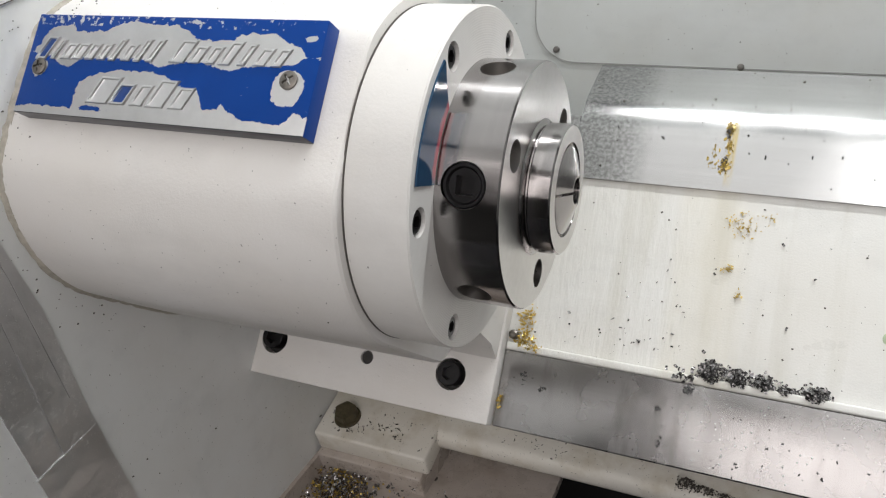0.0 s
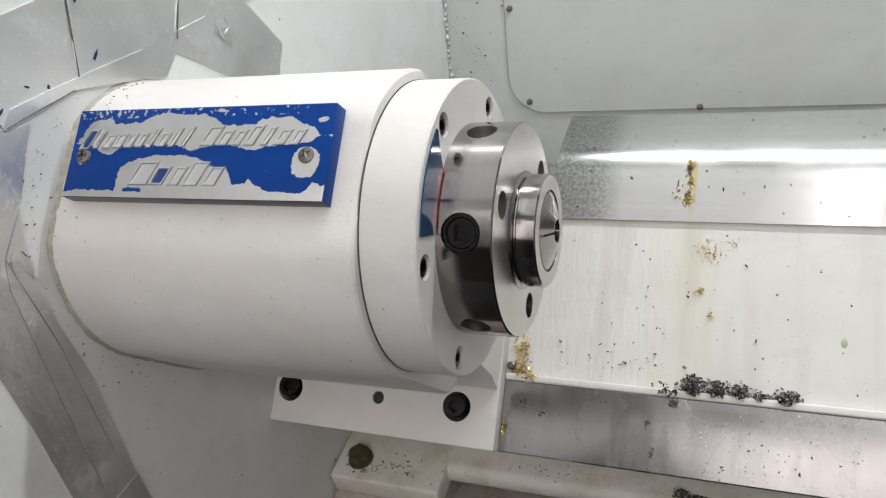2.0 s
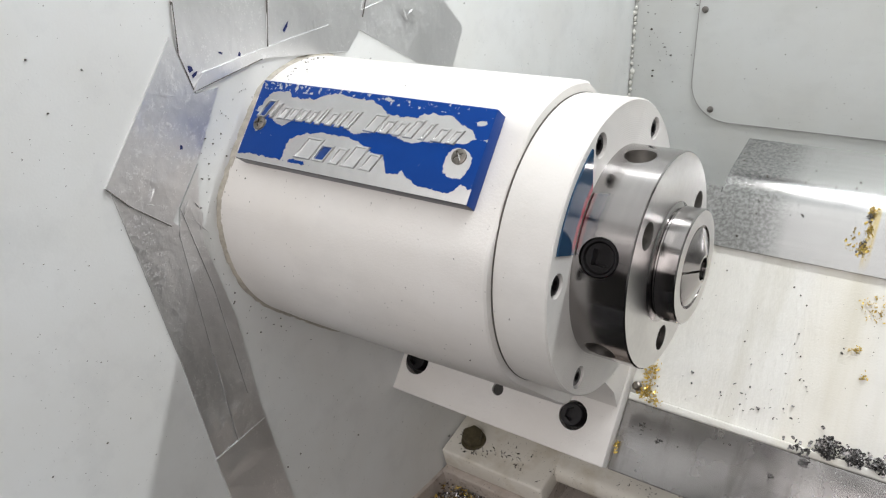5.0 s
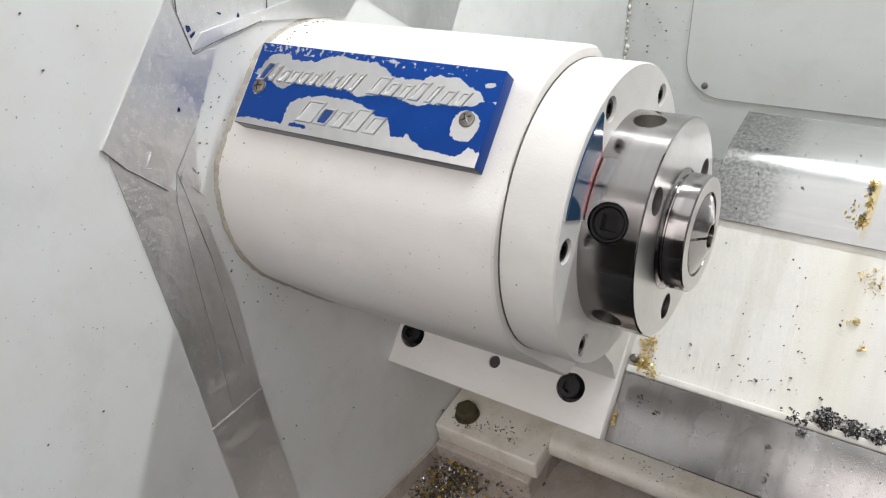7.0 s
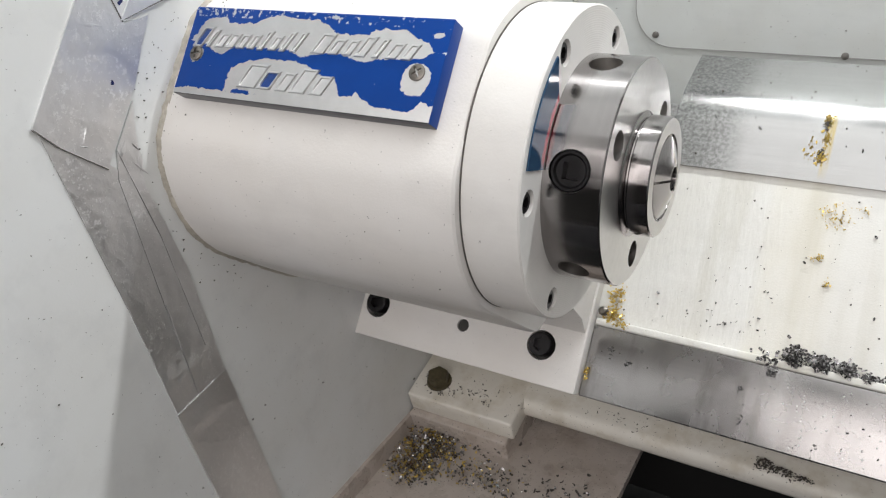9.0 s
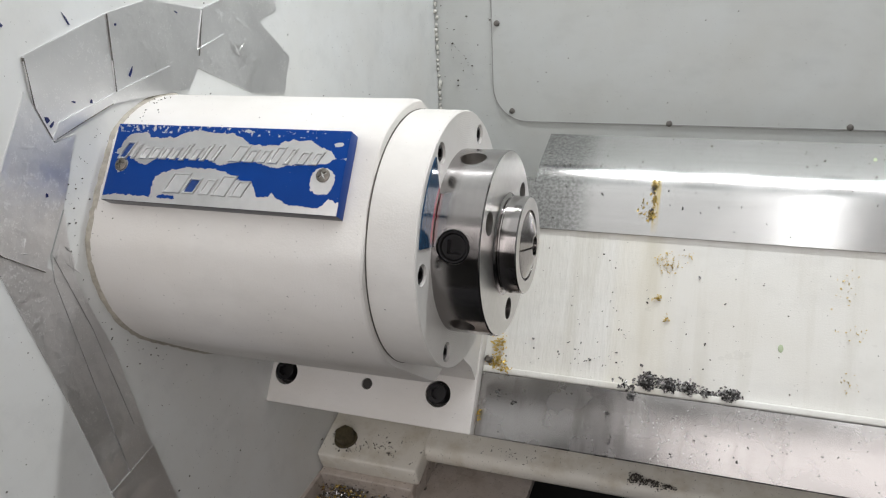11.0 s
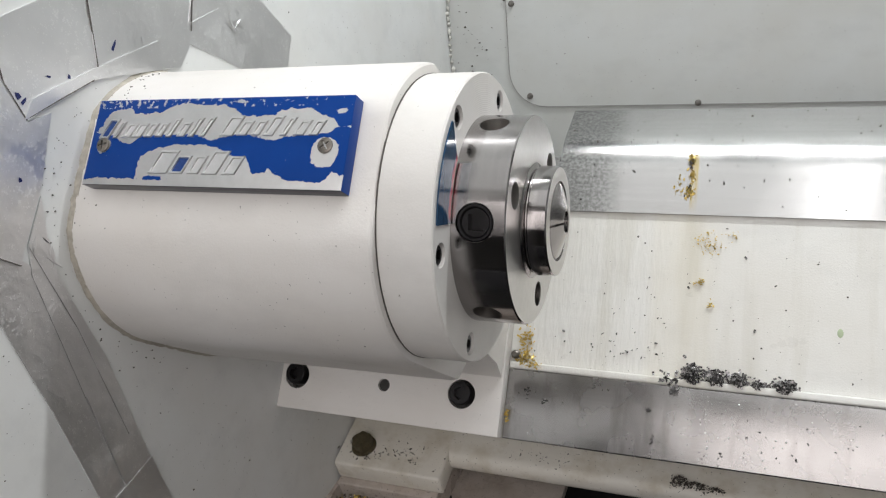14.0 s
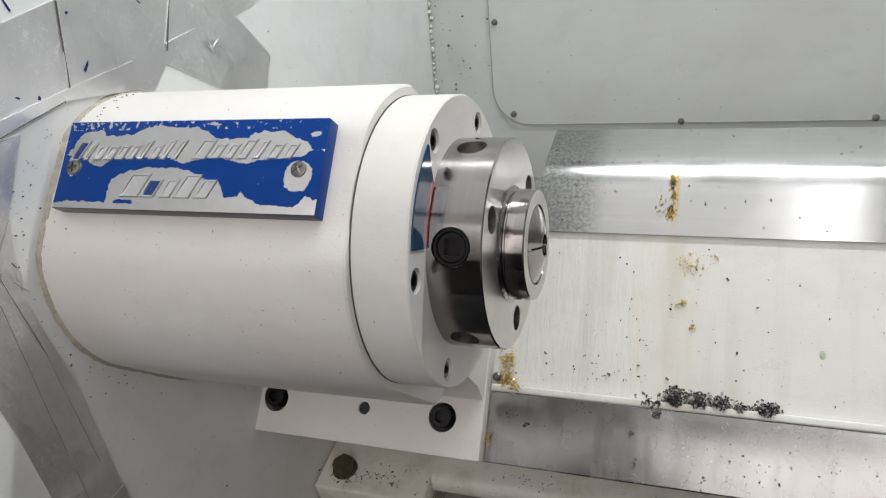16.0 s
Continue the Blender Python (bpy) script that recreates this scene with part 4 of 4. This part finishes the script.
heap("swarf_scatter", LEVEL, [(0.108, 0.076, -0.3598, 0.007, 0.006, 0.009, 130), (0.122, 0.074, -0.3598, 0.010, 0.004, 0.006, 110), (0.140, 0.073, -0.3598, 0.007, 0.003, 0.004, 60), (-0.205, 0.052, -0.3590, 0.02, 0.008, 0.001, 40), (-0.223, 0.066, -0.3590, 0.005, 0.006, 0.005, 60), (-0.02, 0.08, -0.3598, 0.05, 0.01, 0.001, 26), (-0.16, 0.06, -0.3590, 0.05, 0.014, 0.001, 60)], M_SPECK, "dark oily crumbs on the base ledge", rng, 0.0024)

heap("swarf_scatter", LEVEL, [(-0.212, -0.030, -0.3985, 0.030, 0.040, 0.002, 420), (-0.210, 0.008, -0.4055, 0.028, 0.022, 0.003, 300)], plain("brown_oily_crumbs", (0.16, 0.10, 0.05), 0.25, 0.2, 300.0, 0.6), "brown oily crumbs packed along the wall foot", rng, 0.0036)
heap("swarf_scatter", LEVEL, [(-0.215, -0.030, -0.396, 0.032, 0.045, 0.005, 90), (-0.205, 0.008, -0.404, 0.030, 0.022, 0.006, 60), (-0.12, -0.01, -0.3995, 0.05, 0.03, 0.001, 40)], plain("bright_steel_chips", (0.75, 0.74, 0.72), 0.18, 1.0), "bright wet steel chips glinting in the pan", rng, 0.0040)
for x, y, r in ((0.223, -0.026, 0.0022), (0.290, 0.150, 0.0016)):
    z = -0.1999 if y < 0.1 else -0.2203
    bm = bmesh.new()
    bmesh.ops.create_icosphere(bm, subdivisions=2, radius=1.0)
    bmesh.ops.transform(bm, matrix=Matrix.Translation((x, y, z)) @ Matrix.Diagonal((r, r * 1.6, 0.0003, 1)), verts=bm.verts[:])
    tagged(part("coolant_spot", bm, M_GREEN, BED), "dried pale green coolant spot on the bed", "coolant spot", "coolant spots")
specks = []
for _ in range(60):
    s = rng.random()
    specks.append(((rng.uniform(0.0, 0.5), 0.128 + 0.042 * s, -0.2040 - 0.0320 * s), rng.choice((0.0005, 0.0008, 0.0012))))
grit("grit", BED, specks, M_SPECK, "dark crumbs along the top of the upper way", rng)
specks = []
for _ in range(150):
    specks.append(((0.0003, rng.uniform(-0.30, 0.45), rng.uniform(-0.35, 0.30)), rng.choice((0.0004, 0.0006, 0.0009))))
for _ in range(70):
    a = radians(rng.uniform(30, 200))
    r = 0.104 + abs(rng.gauss(0, 0.010))
    y, zz = r * math.cos(a), r * math.sin(a)
    c, s = math.cos(radians(SLANT)), math.sin(radians(SLANT))
    specks.append(((0.0004, y * c - zz * s, y * s + zz * c), rng.choice((0.0004, 0.0005, 0.0008))))
grit("grit", SIDE, specks, M_SPECK, "dark grit specks stuck to the headstock wall", rng)
specks = []
for _ in range(120):
    specks.append(((rng.uniform(WALL_X + 0.01, 0.6), -0.0022, rng.uniform(-0.10, 0.5)), rng.choice((0.0005, 0.0008, 0.0012))))
for _ in range(70):
    specks.append(((WALL_X + 0.01 + abs(rng.gauss(0, 0.035)), -0.0022, rng.uniform(-0.10, 0.35)), rng.choice((0.0008, 0.0012, 0.002))))
grit("grit", BACK, specks, M_SPECK, "dark grit specks on the back panel", rng)
specks = []
for _ in range(120):
    specks.append(((rng.uniform(-0.02, 0.5), rng.uniform(-0.075, 0.058), -0.1998), rng.choice((0.0003, 0.0004, 0.0005, 0.0009))))
for _ in range(60):
    specks.append(((rng.uniform(-0.02, 0.5), rng.uniform(-0.133, -0.084), -0.1968), rng.choice((0.0004, 0.0006))))
for _ in range(30):
    specks.append(((rng.uniform(0.0, 0.5), rng.uniform(0.065, 0.118), -0.1968), rng.choice((0.0004, 0.0006, 0.0009))))
for _ in range(70):
    x, a = WALL_X + 0.004 + abs(rng.gauss(0, 0.012)), radians(rng.uniform(35, 150))
    r = min(ROUND, FACET / max(0.3, math.sin(a)))
    specks.append(((x, r * math.cos(a), r * math.sin(a)), rng.choice((0.0005, 0.0008))))
for _ in range(60):
    x, a = rng.uniform(WALL_X, -0.035), radians(rng.uniform(50, 190))
    r = min(ROUND, FACET / max(0.3, math.sin(a)))
    specks.append(((x, r * math.cos(a), r * math.sin(a)), rng.choice((0.0003, 0.0005))))
grit("grit", BED, specks, M_SPECK, "dark grit specks on bed, ways and headstock", rng)

drops = []
for _ in range(150):
    drops.append(((0.115 + abs(rng.gauss(0, 0.16)), rng.uniform(-0.134, -0.082), -0.1969), rng.choice((0.0004, 0.0005, 0.0007, 0.0009))))
# clear drops coloured whitish, so that their glint is in the colour
M_DROP = plain("glint_white_coolant", (0.60, 0.60, 0.59), 0.12)
grit("coolant_droplets", BED, drops, M_DROP, "small coolant droplets on the lower way, glints painted white", rng)

BLUE_FLAKES = [(-0.0664, 0.192, 0.007, 0.003, 120), (-0.019, 0.1745, 0.013, 0.002, 98), (0.014, 0.1206, 0.011, 0.003, 35), (-0.0694, 0.1294, 0.006, 0.005, 100), (-0.0675, 0.125, 0.007, 0.003, 20), (-0.0442, 0.1282, 0.005, 0.002, 140),
               (-0.0305, 0.1211, 0.004, 0.003, 60), (0.0186, 0.1545, 0.003, 0.003, 10), (-0.097, 0.0902, 0.004, 0.003, 70), (0.0822, 0.1362, 0.006, 0.0015, 130)]
M_CHIP = plain("blue_paint_flake", (0.006, 0.014, 0.10), 0.4)
for y, z, ln, wd, a in BLUE_FLAKES:
    tagged(part("paint_flake", prism([(-ln * 0.35, -wd * 0.3), (ln * 0.1, -wd * 0.35), (ln * 0.38, 0.0), (ln * 0.05, wd * 0.22), (-ln * 0.3, wd * 0.3)], -0.0002, 0.0002), M_CHIP, SIDE @ Matrix.Translation((0.0003 if z > 0.165 else 0.0018 if y < -0.075 else 0.0014, y, z)) @ pose(0, 0, 0, a)), "dark blue paint flake stuck to tape and wall", "paint flake", "paint flakes")
